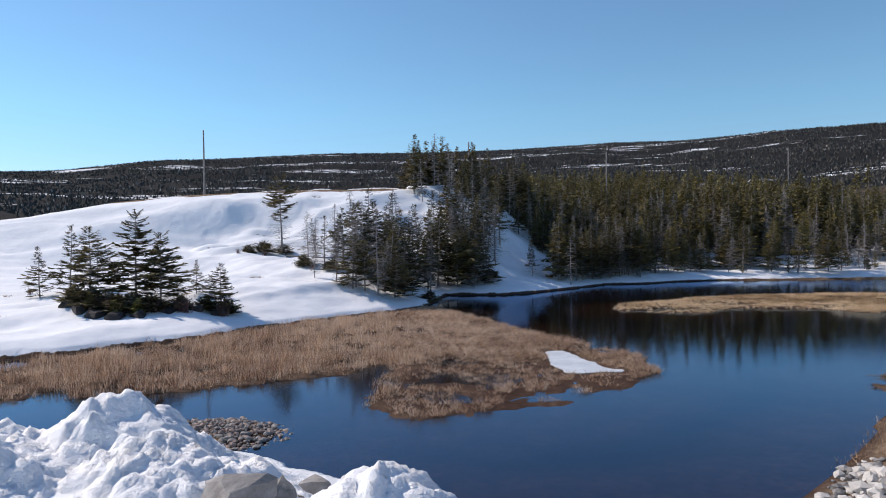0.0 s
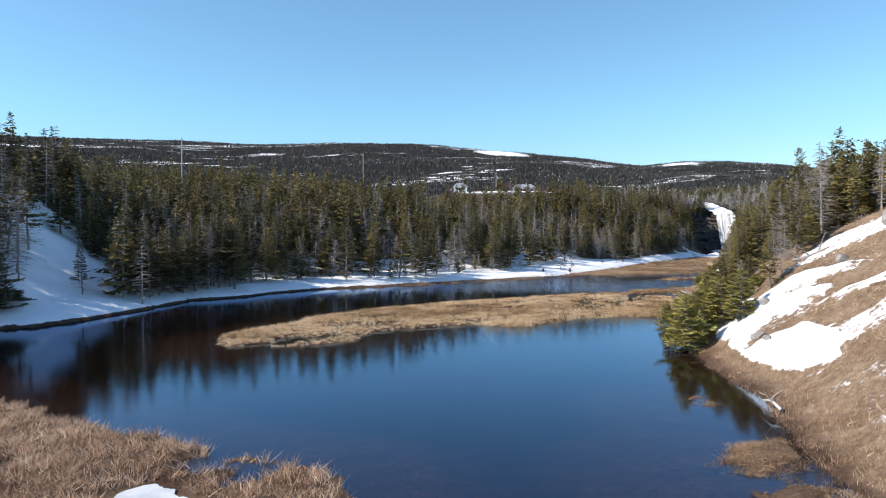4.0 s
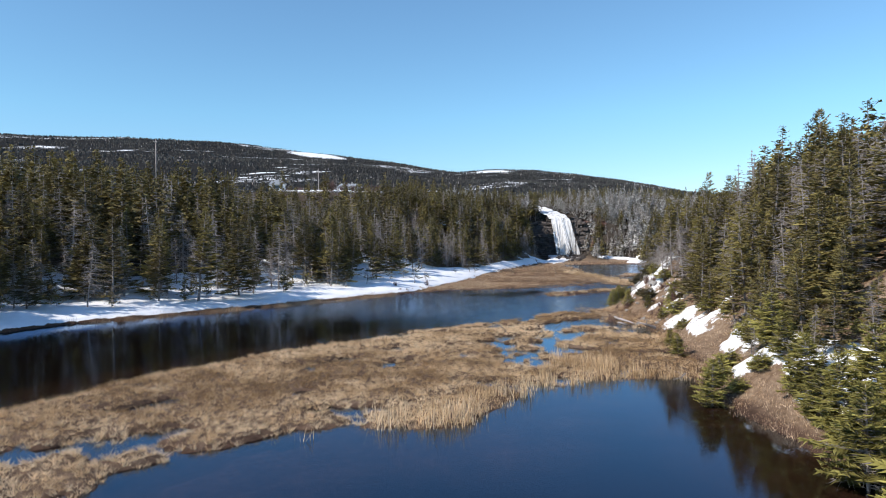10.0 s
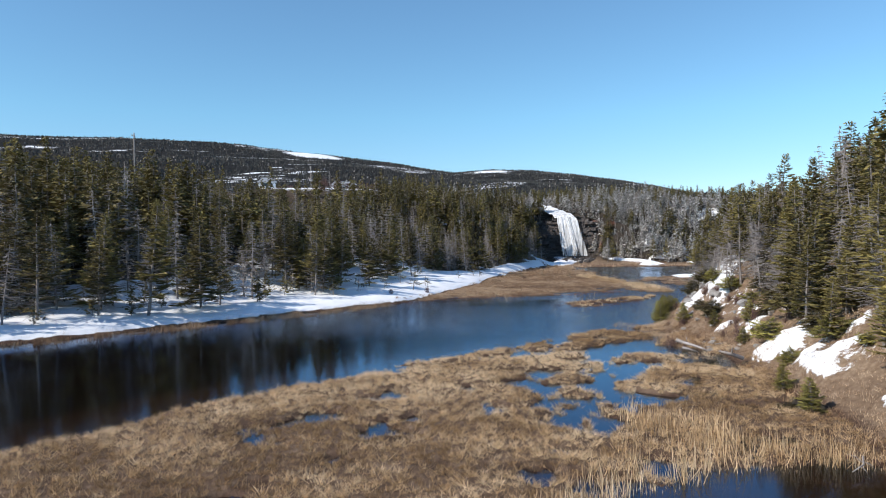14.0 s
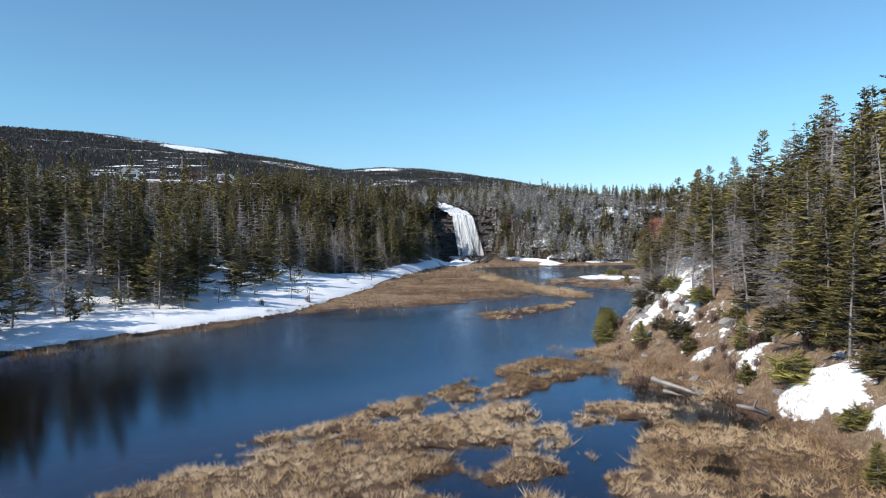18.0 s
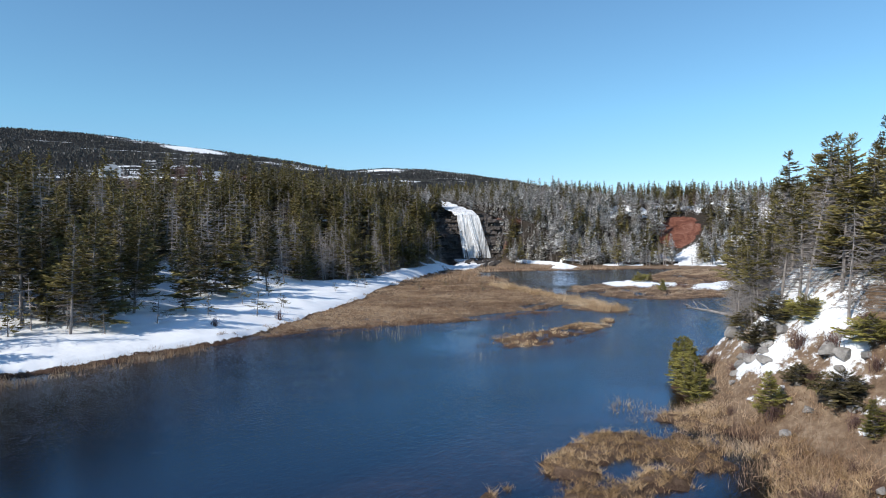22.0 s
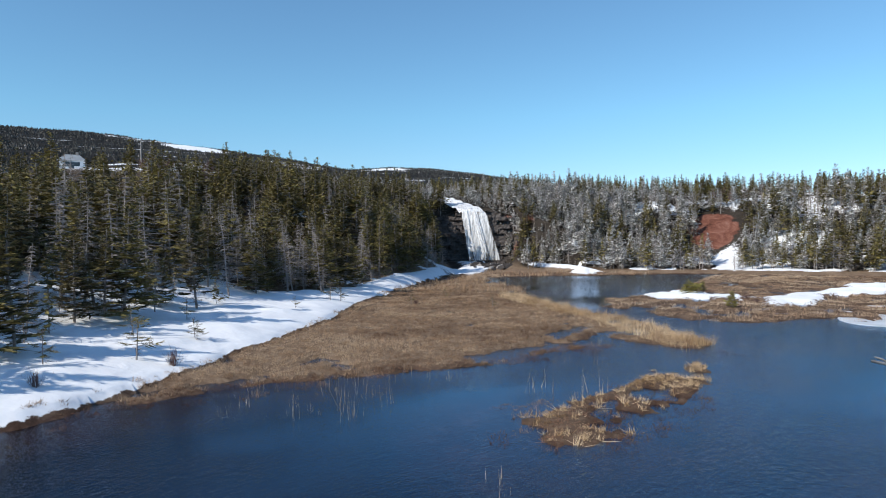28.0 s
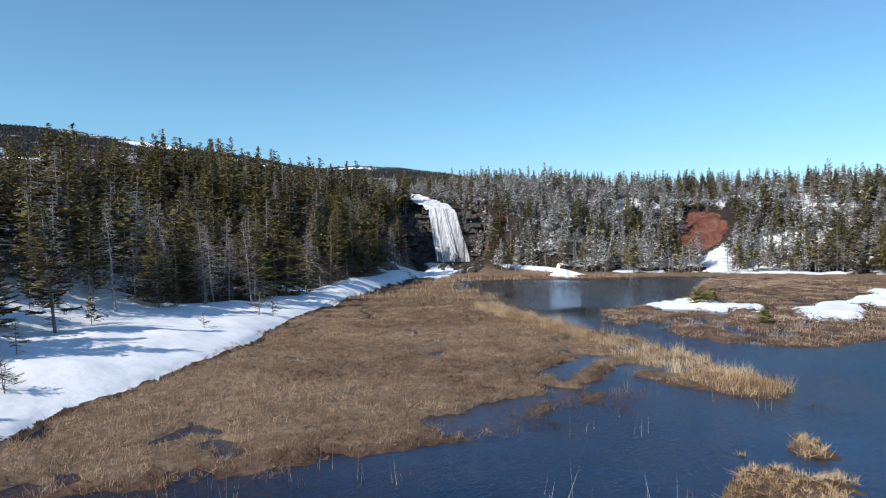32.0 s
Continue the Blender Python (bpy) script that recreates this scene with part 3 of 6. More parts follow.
    hill = hill - np.clip(r - 1300, 0, 3000) * 0.03
    w = smooth(260, 420, r)
    h = h * (1 - w) + hill * w
    fw = np.exp(-(np.hypot(x - 192, y - 238) / 40) ** 4)
    h = h * (1 - fw) + 25.4 * fw
    bar = np.exp(-(((x + 9.4) / 3.6) ** 2 + ((y - 25.2) / 2.5) ** 2) ** 2)
    # bed of the pond and the marsh
    md = marsh_field(x, y)
    md = np.where(np.abs(md) < 4, md + 1.7 * (fbm(x, y, 1.9, 29, 3) - 0.5), md)
    wet = pools(x, y)
    bd = np.minimum(d, -md)
    bed = -0.06 - 0.09 * smooth(0, 4, bd) - 0.25 * smooth(3, 7.5, bd) - 1.0 * smooth(6, 13, bd)
    mh = 0.16 + (fbm(x, y, 1.3, 21, 2) - 0.5) * 0.22 - 0.36 * smooth(0.7, 0.86, wet)
    flat = np.exp(-(((x - 2.5) / 6.5) ** 2 + ((y - 33) / 5.0) ** 2) ** 2)
    mh = mh * (1 - flat) + flat * (-0.004 + 0.16 * (fbm(x, y, 2.2, 23, 3) - 0.5))
    mh = np.where(poly_sd(x, y, ICE_A) > -0.7, 0.05, mh)
    mh = np.minimum(mh, 0.02 + 0.16 * smooth(-0.1, 1.0, md))
    floor = np.where(md > 0, mh, bed)
    h = np.where(d > 0, floor, h)
    h = np.maximum(h, -0.3 + 0.5 * bar)
    return h, d, md, wet, r, az, land, dn, de, ds


def hill_patch(r, az):
    """Open snow near the tops of the far hills."""
    return np.exp(-((r - 1235) / 60) ** 2) * (np.exp(-((az - 40.5) / 2.6) ** 2) + 0.62 * np.exp(-((az - 55.5) / 2.6) ** 2) + 0.3 * np.exp(-((az - 35) / 1.5) ** 2) + 0.55 * np.exp(-((az + 31) / 4) ** 2))


def hill_streak(r, az):
    """Long thin clearings along the far hillsides."""
    return fbm(az / 2.4, r / 30, 1.0, 57, 4) + 0.17 * np.exp(-((r - 1100) / 110) ** 2)


def snow_mask(x, y, f):
    h, d, md, wet, r, az, land, dn, de, ds = f
    n1, n2 = fbm(x, y, 7, 41, 4), fbm(x, y, 16, 43, 3)
    north = (dn < ds) & (dn < de) & (d < 0)
    s = np.zeros(np.shape(x))
    edge = smooth(0.05, 0.4, land)
    open_n = smooth(-0.25, 0.2, (np.interp(x, *FRONT) + 12.0 - 11.0 * smooth(108, 130, x) - land) / 12 + 0.4 * (n2 - 0.5))
    s_n = np.where(x < 16, 1.0 - 0.5 * smooth(0.66, 0.72, fbm(x, y * 2.0, 3.5, 45, 4)) * smooth(8, 12, land) * smooth(44, 36, land), 0.2 + 0.83 * np.maximum(open_n, 0.55 * smooth(0.5, 0.66, n1) * smooth(40, 12, land)))
    top_line = (x < -6) & (y > 117.4 + (n1 - 0.5) * 2) & (y < 124.5)
    s_n = np.where(top_line, 0.1, s_n)
    s_n = np.where((y > 124.5) & (x < 24), 0.2 + 0.5 * smooth(0.5, 0.6, n2), s_n)
    s = np.where(north, s_n * edge, s)
    south = (ds <= dn) & (ds <= de) & (d < 0)
    u = (x - 30) * 0.7 + (y - 37) * 0.7          # along the shore
    v = (x - 30) * 0.7 - (y - 37) * 0.7          # up the slope
    streak = fbm(u * 1.0 + v * 0.55, v * 0.28 - u * 0.1, 2.6, 47, 4)
    big = np.exp(-(((u - 11.5 - 0.55 * v) / (4.0 + 0.3 * np.abs(v))) ** 2)) * smooth(10, 5, v) + 0.8 * np.exp(-(((u - 0.5) / 2.0) ** 2 + ((v - 3.4) / 1.3) ** 2))
    bare = np.clip(0.44 * smooth(0.36, 0.64, streak) + 0.26 * big + 0.12 * smooth(-3, 8, u), 0, 1)
    wood_s = 0.14 + 0.3 * smooth(0.42, 0.62, fbm(x, y, 3.0, 49, 4)) * smooth(14, 3, land)
    s_s = np.where(u < 13 + 0.9 * np.clip(v, 0, 11), bare * smooth(0.8, 1.8, land), wood_s * smooth(0.9, 1.7, land))
    s_s = np.where(x < 18, np.where(land > 3, 0.8, 0.1), s_s)
    foot = smooth(0.9, 1.6, land) * smooth(5.2, 3.0, land) * smooth(0.37, 0.47, fbm(x, y, np.where(x > 64, 1.5, 3.4), 53, 3)) * (x > 33) * (x < 79)
    s_s = np.maximum(s_s, 0.86 * foot * smooth(68, 62, x))
    s_s = np.maximum(s_s, smooth(0.7, 1.6, land) * smooth(7.5, 4.0, land) * smooth(60, 66, x) * (x < 85) * 0.66 * smooth(0.5, 0.66, fbm(x, y, 1.2, 53, 3)))
    s_s = np.maximum(s_s, (0.225 + 0.43 * fbm(x, y, 1.6, 55, 3) + 0.1 * smooth(2.0, 4.0, land)) * smooth(0.6, 1.8, land) * np.exp(-(((x - 90) / 14) ** 2 + ((y - 72) / 7.5) ** 2) ** 2))
    s_s = np.maximum(s_s, 0.95 * np.exp(-(((x - 68.4) / 1.9) ** 2 + ((y - 63.6) / 1.1) ** 2) ** 2))
    s = np.where(south, s_s, s)
    east = (de < dn) & (de < ds) & (d < 0)
    s_e = np.where(land < 5, 0.0, np.where(land < 18, 0.1 + 0.85 * smooth(0.46, 0.56, n1), 0.42 * smooth(0.4, 0.6, n1) + 0.28))
    strip = np.exp(-((line_dist(x, y, [(223, 144), (213, 131), (206, 122)]) / 2.6) ** 2)) + 0.62 * np.exp(-((line_dist(x, y, [(220, 97), (232, 100), (240, 101)]) / 3.4) ** 2))
    s = np.where(east, np.maximum(s_e * np.where((y < 118) | (land > 14), 1.0, 0.0), strip), s)
    mar = np.exp(-((line_dist(x, y, [(155, 98.5), (163, 95.5), (157, 92)]) / 1.8) ** 2)) + np.exp(-((line_dist(x, y, [(157, 92), (147, 88), (155, 84), (168, 78), (185, 74)]) / 4.6) ** 2)) + np.exp(-((line_dist(x, y, [(223, 144), (213, 131), (203, 122)]) / 2.6) ** 2))
    s = np.where((md > 0) & (d > 0), mar * (0.5 + 2.2 * (n1 - 0.42)) * (x > 140), s)
    s = np.where((d < 0) & (x > 188) & (line_dist(x, y, GULLY) < 11) & north, 0.62 + 0.9 * (n1 - 0.45), s)
    s = np.where((np.hypot(x - 236, y - 152) < 14) & (h > 1.5), np.minimum(s, 0.22), s)
    s = np.where((d < 0) | (md > 0), np.maximum(s, (0.25 + 0.75 * n1) * np.exp(-(line_dist(x, y, [(196, 148), (208, 151), (218, 156), (227, 162)]) / 4.2) ** 4) * (x > 190)), s)
    s = s * (1 - np.exp(-(((x - 246) / 9) ** 2 + ((y - 105.5) / 6.5) ** 2) ** 2))
    # patches on the far hills
    hs = 1.2 * hill_patch(r, az)
    fld = np.exp(-((np.hypot(x - 192, (y - 234) * 1.3) / 34) ** 2)) * 0.95
    s = np.where(r > 330, hs, np.maximum(s, fld * (y > 190)))
    return s


xs = np.unique(np.concatenate([-np.geomspace(38, 4600, 46), np.arange(-38, 124, 0.5), np.arange(124, 262, 1.0), 262 + np.geomspace(2, 4400, 46), np.arange(720, 1340, 36)]))
ys = np.unique(np.concatenate([-np.geomspace(1, 4500, 36), np.arange(0, 10, 2.5), np.arange(10, 132, 0.5), np.arange(132, 196, 1.0), 196 + np.geomspace(2, 4400, 52), np.arange(650, 1240, 36)]))
GX, GY = np.meshgrid(xs, ys)
fx, fy = GX.ravel(), GY.ravel()
F0 = terrain(fx, fy)
S0 = snow_mask(fx, fy, F0)
h0, d0, md0, wet0, r0, az0, land0, dn0, de0, ds0 = F0
z0 = h0 + 0.28 * smooth(0.42, 0.6, S0) * (r0 < 330)
# beneath the near trees the ground is darkened to stand for their shade
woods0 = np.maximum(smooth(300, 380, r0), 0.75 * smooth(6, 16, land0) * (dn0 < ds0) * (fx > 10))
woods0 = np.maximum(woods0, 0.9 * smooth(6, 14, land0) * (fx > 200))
peat0 = np.minimum(1.0, np.where(d0 > 0, np.where(md0 > 0, 0.6 + 0.4 * smooth(0.66, 0.8, wet0) + 0.6 * np.exp(-(((fx - 2.5) / 8) ** 2 + ((fy - 33) / 6.0) ** 2) ** 2), 0.97), smooth(0.8, 0.2, land0) * 0.9))
peat0 = np.where((d0 > 0) & (md0 > 0), peat0 * (1 - 0.8 * smooth(0.3, 1.6, poly_sd(fx, fy, MARSH_C))), peat0)
red0 = 1.2 * np.exp(-(((fx - 245) / 7.5) ** 2 + ((fy - 105) / 6.0) ** 2) ** 2) + 0.4 * np.exp(-(((fx - 236) / 5) ** 2 + ((fy - 148) / 4) ** 2))
red0 = red0 * (0.45 + 1.1 * fbm(fx, fy, 5.0, 67, 3))
nx, ny = len(xs), len(ys)
idx = np.arange(nx * ny).reshape(ny, nx)
quads = np.stack([idx[:-1, :-1], idx[:-1, 1:], idx[1:, 1:], idx[1:, :-1]], -1).reshape(-1, 4)
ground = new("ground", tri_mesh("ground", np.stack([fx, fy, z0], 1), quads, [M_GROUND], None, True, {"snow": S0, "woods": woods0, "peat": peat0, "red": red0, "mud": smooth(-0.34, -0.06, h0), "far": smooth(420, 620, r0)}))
tagged(ground, "snowy ground with brown grass banks, peat bed and wooded hills", "ground", kind="structure")
ZG = z0.reshape(ny, nx)
SG = S0.reshape(ny, nx)
DG = d0.reshape(ny, nx)


def grid_at(G, x, y):
    x, y = np.asarray(x, float), np.asarray(y, float)
    i = np.clip(np.searchsorted(xs, x) - 1, 0, nx - 2)
    j = np.clip(np.searchsorted(ys, y) - 1, 0, ny - 2)
    u, v = (x - xs[i]) / (xs[i + 1] - xs[i]), (y - ys[j]) / (ys[j + 1] - ys[j])
    return (G[j, i] * (1 - u) + G[j, i + 1] * u) * (1 - v) + (G[j + 1, i] * (1 - u) + G[j + 1, i + 1] * u) * v


def gz(x, y):
    return grid_at(ZG, x, y)


wv = [(-130, -30, 0), (260, -30, 0), (260, 190, 0), (-130, 190, 0)]
water = new("water", tri_mesh("water", wv, [(0, 1, 2, 3)], [M_WATER]))
water.visible_shadow = False                    # lets the daylight down to the bed
tagged(water, "calm dark blue pond water reflecting sky and trees", "water", kind="structure")


# ---- trees ----
def tube(path, radii, sides=5):
    """Verts and triangles of a tapered tube along a path."""
    P = np.asarray(path, float)
    V, Fc = [], []
    for i, p in enumerate(P):
        a = P[min(i + 1, len(P) - 1)] - P[max(i - 1, 0)]
        a = a / (np.linalg.norm(a) + 1e-9)
        s = np.cross(a, (0.31, 0.95, 0.05) if abs(a[2]) > 0.6 else (0, 0, 1))
        s /= np.linalg.norm(s) + 1e-9
        t = np.cross(a, s)
        for k in range(sides):
            q = 2 * math.pi * k / sides
            V.append(p + radii[i] * (math.cos(q) * s + math.sin(q) * t))
    for i in range(len(P) - 1):
        for k in range(sides):
            a, b = i * sides + k, i * sides + (k + 1) % sides
            Fc += [(a, b, b + sides), (a, b + sides, a + sides)]
    top = (len(P) - 1) * sides
    Fc += [(top, top + k, top + k + 1) for k in range(1, sides - 1)]
    return V, Fc


class Soup:
    def __init__(self):
        self.V, self.F = [], []

    def add(self, V, F):
        n = len(self.V)
        self.V += [tuple(v) for v in V]
        self.F += [tuple(i + n for i in f) for f in F]

    def tri(self, a, b, c):
        n = len(self.V)
        self.V += [tuple(a), tuple(b), tuple(c)]
        self.F.append((n, n + 1, n + 2))

    def arrays(self):
        return np.array(self.V, float), np.array(self.F, int)


def spruce(seed, H, R, start, step, per, segs, gap=0.1, flat=0.0, fine=True, bare=3, broad=1.0):
    """A spruce H metres high: (trunk verts, faces), (needle verts, faces). start: where the green crown begins; flat: a broad flat-topped habit."""
    rg = np.random.default_rng(seed)
    wood, green = Soup(), Soup()
    lean = rg.normal(0, 0.02, 2)
    r0_ = 0.011 * H + 0.03
    path = [(lean[0] * z + 0.04 * math.sin(z * 1.3 + seed), lean[1] * z, z) for z in np.linspace(-0.3, H, 7)]
    wood.add(*tube(path, np.linspace(r0_, 0.012, 7), 6))

    def axis(z):
        return np.array((lean[0] * z + 0.04 * math.sin(z * 1.3 + seed), lean[1] * z, z))
    lop, nb = rg.uniform(0, 6.28), int(per * 0.92 * H / (step * 0.95))
    rag = rg.uniform(0.62, 1.2, (9, 5))
    up = np.array((0, 0, 1.0))
    for i in range(nb):
        f = 0.05 + 0.94 * ((i + rg.random()) / nb) ** 0.92
        if rg.random() < gap:
            continue
        z = f * H
        ang = i * 2.4 + rg.normal(0, 0.5)
        leafy = rg.random() < (f - start) / 0.25 + 0.2
        taper = (1 - f) ** 0.85 * min(1.0, 0.78 + f)
        if flat:
            taper = taper * (1 - flat) + flat * max(0.05, math.sin(math.pi * min(1, max(0.0, f - start) / (1 - start) * 0.85 + 0.15))) ** 0.7
        L = R * taper * rg.uniform(0.55, 1.12) * rag[int(f * 8.99), int(ang / 6.2832 * 5) % 5] * (1 + 0.2 * math.cos(ang - lop)) + 0.1
        rise = rg.uniform(-0.35, 0.0) + 0.2 * f + (0.6 if f > 0.9 else 0.0)
        d = np.array((math.cos(ang), math.sin(ang), 0.0))
        s = np.array((-d[1], d[0], 0.0))
        o = axis(z)

        def at(q):
            return o + d * (L * q) + up * (L * (rise * q + 0.2 * q * q))
        w = 0.012 + 0.006 * L
        if L > 0.35:
            e = at(0.95)
            wood.tri(o + s * w, o - s * w, e)
            wood.tri(o + up * w, o - up * w, e)
            for k in range(bare if leafy else bare + 4):
                p = at(rg.uniform(0.2, 0.75 if leafy else 0.98))
                g = p + (d * rg.uniform(0.1, 0.7) + s * rg.uniform(-0.8, 0.8)) * L * 0.36 + up * rg.uniform(-0.25, 0.05)
                v = up * 0.015 if k % 2 else s * 0.015
                wood.tri(p + v, p - v, g)
        if not leafy:
            continue
        m = max(2, int(round(segs * min(1.0, 0.35 + L / (0.8 * R)))))
        for q in np.linspace(0.3, 0.98, m):
            p = at(q)
            wd = (L * (0.4 * (1.12 - q) + 0.07) + 0.1) * rg.uniform(0.65, 1.3)
            for side in (-1, 1, 0)[:3 if fine else 2]:
                roll = rg.uniform(-0.85, 0.85)
                edge = d * math.cos(roll) + up * math.sin(roll)
                bw = (0.03 * L + 0.032 * min(1.0, H / 7)) if fine else (0.09 * L + 0.09) * broad
                tip = p + s * side * wd + d * rg.uniform(0.2, 0.8) * wd + up * (rg.uniform(-0.25, 0.16) * wd + (0.12 if side == 0 else 0.0))
                green.tri(p - edge * bw, p + edge * bw, tip)
        e = at(1.0)
        green.tri(at(0.72) + s * 0.07 * L, at(0.72) - s * 0.07 * L, e + d * 0.08 + up * 0.05)
    t = axis(H)
    for k in range(4):
        a = rg.uniform(0, 6.28)
        green.tri(t + np.array((0.05, 0, -0.45)), t + np.array((-0.05, 0, -0.4)), t + np.array((0.05 * math.cos(a), 0.05 * math.sin(a), 0.1)))
    return wood.arrays(), green.arrays()


def snag(seed, H, R, step=0.3, per=5, twigs=5, thick=1.0):
    """A dead spruce: a trunk with bare twiggy branches."""
    rg = np.random.default_rng(seed)
    wood = Soup()
    lean = rg.normal(0, 0.035, 2)
    path = [(lean[0] * z, lean[1] * z + 0.05 * math.sin(z), z) for z in np.linspace(-0.3, H, 7)]
    wood.add(*tube(path, np.linspace(0.01 * H + 0.03, 0.012, 7), 5))
    z = 0.12 * H
    while z < H * 0.98:
        f = z / H
        for b in range(per):
            ang = rg.uniform(0, 6.283)
            L = (R * (1 - f) ** 0.7 * rg.uniform(0.4, 1.1) + 0.12) * (0.75 if f < 0.3 else 1)
            d = np.array((math.cos(ang), math.sin(ang), rg.uniform(-0.3, 0.15)))
            s = np.array((-d[1], d[0], 0.0))
            o = np.array((lean[0] * z, lean[1] * z + 0.05 * math.sin(z), z))
            w = 0.02 * thick
            wood.tri(o + s * w, o - s * w, o + d * L)
            wood.tri(o + np.array((0, 0, w)), o - np.array((0, 0, w)), o + d * L)
            for k in range(twigs):
                p = o + d * L * rg.uniform(0.3, 0.95)
                e = p + (d * rg.uniform(0.1, 0.7) + s * rg.uniform(-0.8, 0.8)) * L * 0.45 + np.array((0, 0, rg.uniform(-0.2, 0.05)))
                q = (np.array((0, 0, 0.015)) if k % 2 else s * 0.015 + d * 0.008) * thick
                wood.tri(p + q, p - q, e)
        z += step * rg.uniform(0.8, 1.2)
    return wood.arrays()


def bush(seed, H, n=60):
    rg = np.random.default_rng(seed)
    wood = Soup()
    for k in range(n):
        ang, lean = rg.uniform(0, 6.283), abs(rg.normal(0, 0.45))
        o = np.array((rg.normal(0, 0.12 * H), rg.normal(0, 0.12 * H), -0.05))
        e = o + np.array((math.cos(ang) * lean, math.sin(ang) * lean, 1.0)) * H * rg.uniform(0.5, 1.05)
        s = np.array((-math.sin(ang), math.cos(ang), 0)) * 0.014
        wood.tri(o + s, o - s, e)
        for j in range(4):
            p = o + (e - o) * rg.uniform(0.35, 0.9)
            t = p + (np.array((rg.normal(), rg.normal(), abs(rg.normal()) + 0.4))) * H * 0.12
            wood.tri(p + s * 0.8, p - s * 0.8, t)
    return wood.arrays()


NEAR_KINDS = [spruce(11, 8.5, 2.9, 0.08, 0.38, 7, 9, 0.08, 0, True, 3), spruce(12, 7.4, 2.8, 0.0, 0.36, 7, 9, 0.08, 0, True, 2), spruce(13, 9.0, 2.6, 0.15, 0.38, 7, 9, 0.1, 0, True, 4), spruce(14, 6.6, 2.7, 0.0, 0.34, 7, 9, 0.08, 0, True, 2),
              spruce(15, 9.2, 2.7, 0.25, 0.38, 7, 9, 0.12, 0, True, 5), spruce(16, 8.0, 2.2, 0.2, 0.36, 6, 9, 0.18, 0, True, 5)]
FAR_KINDS = [spruce(21, 8.6, 3.0, 0.08, 0.54, 6, 4, 0.04, 0, False, 1, 1.15), spruce(22, 7.4, 2.8, 0.02, 0.52, 6, 4, 0.04, 0, False, 1, 1.15), spruce(23, 9.2, 2.8, 0.18, 0.56, 6, 4, 0.06, 0, False, 2, 1.15), spruce(24, 8.2, 2.4, 0.2, 0.54, 6, 4, 0.1, 0, False, 2, 1.15)]
BACK_KINDS = [spruce(25, 8.5, 3.0, 0.08, 0.66, 6, 2, 0.0, 0, False, 0, 1.6), spruce(26, 7.4, 2.9, 0.05, 0.64, 6, 2, 0.0, 0, False, 0, 1.6), spruce(27, 8.8, 2.8, 0.1, 0.66, 6, 2, 0.0, 0, False, 0, 1.6)]
TINY_KINDS = [spruce(28, 8.0, 3.2, 0.1, 1.1, 6, 2, 0.0, 0, False, 0, 2.0), spruce(29, 7.2, 3.4, 0.05, 1.1, 6, 2, 0.0, 0, False, 0, 2.0)]
TINY_SNAGS = [snag(37, 7.0, 2.6, 0.9, 4, 3, 3.4)]
BACK_SNAGS = [snag(36, 7.0, 2.0, 0.5, 4, 5, 2.2)]
SNAG_KINDS = [snag(31, 7.6, 2.2, 0.24, 6, 7), snag(32, 8.4, 2.0, 0.26, 6, 7), snag(33, 6.2, 2.0, 0.22, 6, 7)]
FAR_SNAGS = [snag(34, 7.4, 2.3, 0.4, 5, 5, 1.7), snag(35, 8.2, 2.0, 0.4, 5, 5, 1.7)]


def crown_shade_tint(V):
    """Paler outer, younger sprays; the shade inside the crown is put into the colour."""
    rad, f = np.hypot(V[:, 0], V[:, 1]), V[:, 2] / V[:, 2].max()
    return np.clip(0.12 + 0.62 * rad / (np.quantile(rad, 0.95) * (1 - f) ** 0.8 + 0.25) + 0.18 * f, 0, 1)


def tree_thing(kind, name, label, needles, group):
    (wv_, wf), (gv, gf) = kind
    base = new(name)
    base.empty_display_size = 0.5
    tagged(base, label, "tree", group)
    part("trunk", tri_mesh("trunk", wv_, wf, [M_BARK], None, True), base)
    part("crown", tri_mesh("crown", gv, gf, [needles], None, False, {"tint": crown_shade_tint(gv)}), base)
    return base


def snag_thing(kind, name, label, group):
    base = new(name)
    tagged(base, label, "tree", group)
    part("trunk", tri_mesh("trunk", kind[0], kind[1], [M_DEAD]), base)
    return base


def upright(x, y, z, turn, s, tilt=0.0):
    return pose(x, y, z, random.uniform(-1, 1) * tilt, random.uniform(-1, 1) * tilt, turn) @ Matrix.Scale(s, 4)


def put(base, x, y, turn, s, tilt=3.0, sink=0.05, z=None):
    m = upright(x, y, (float(gz(x, y)) if z is None else z) - sink, turn, 1.0, tilt)
    c = copy_thing(base, m)
    c.scale = (s, s, s)
    return c


def scatter(x0, x1, y0, y1, cell, keep, seed):
    rg = np.random.default_rng(seed)
    gx, gy = np.meshgrid(np.arange(x0, x1, cell), np.arange(y0, y1, cell))
    px, py = gx.ravel() + rg.uniform(0, cell, gx.size), gy.ravel() + rg.uniform(0, cell, gx.size)
    k = keep(px, py, rg.random(px.size))
    return px[k], py[k]


def region(px, py):
    d = poly_sd(px, py, VALLEY)
    return d, line_dist(px, py, NORTH), line_dist(px, py, EAST), line_dist(px, py, SOUTH)


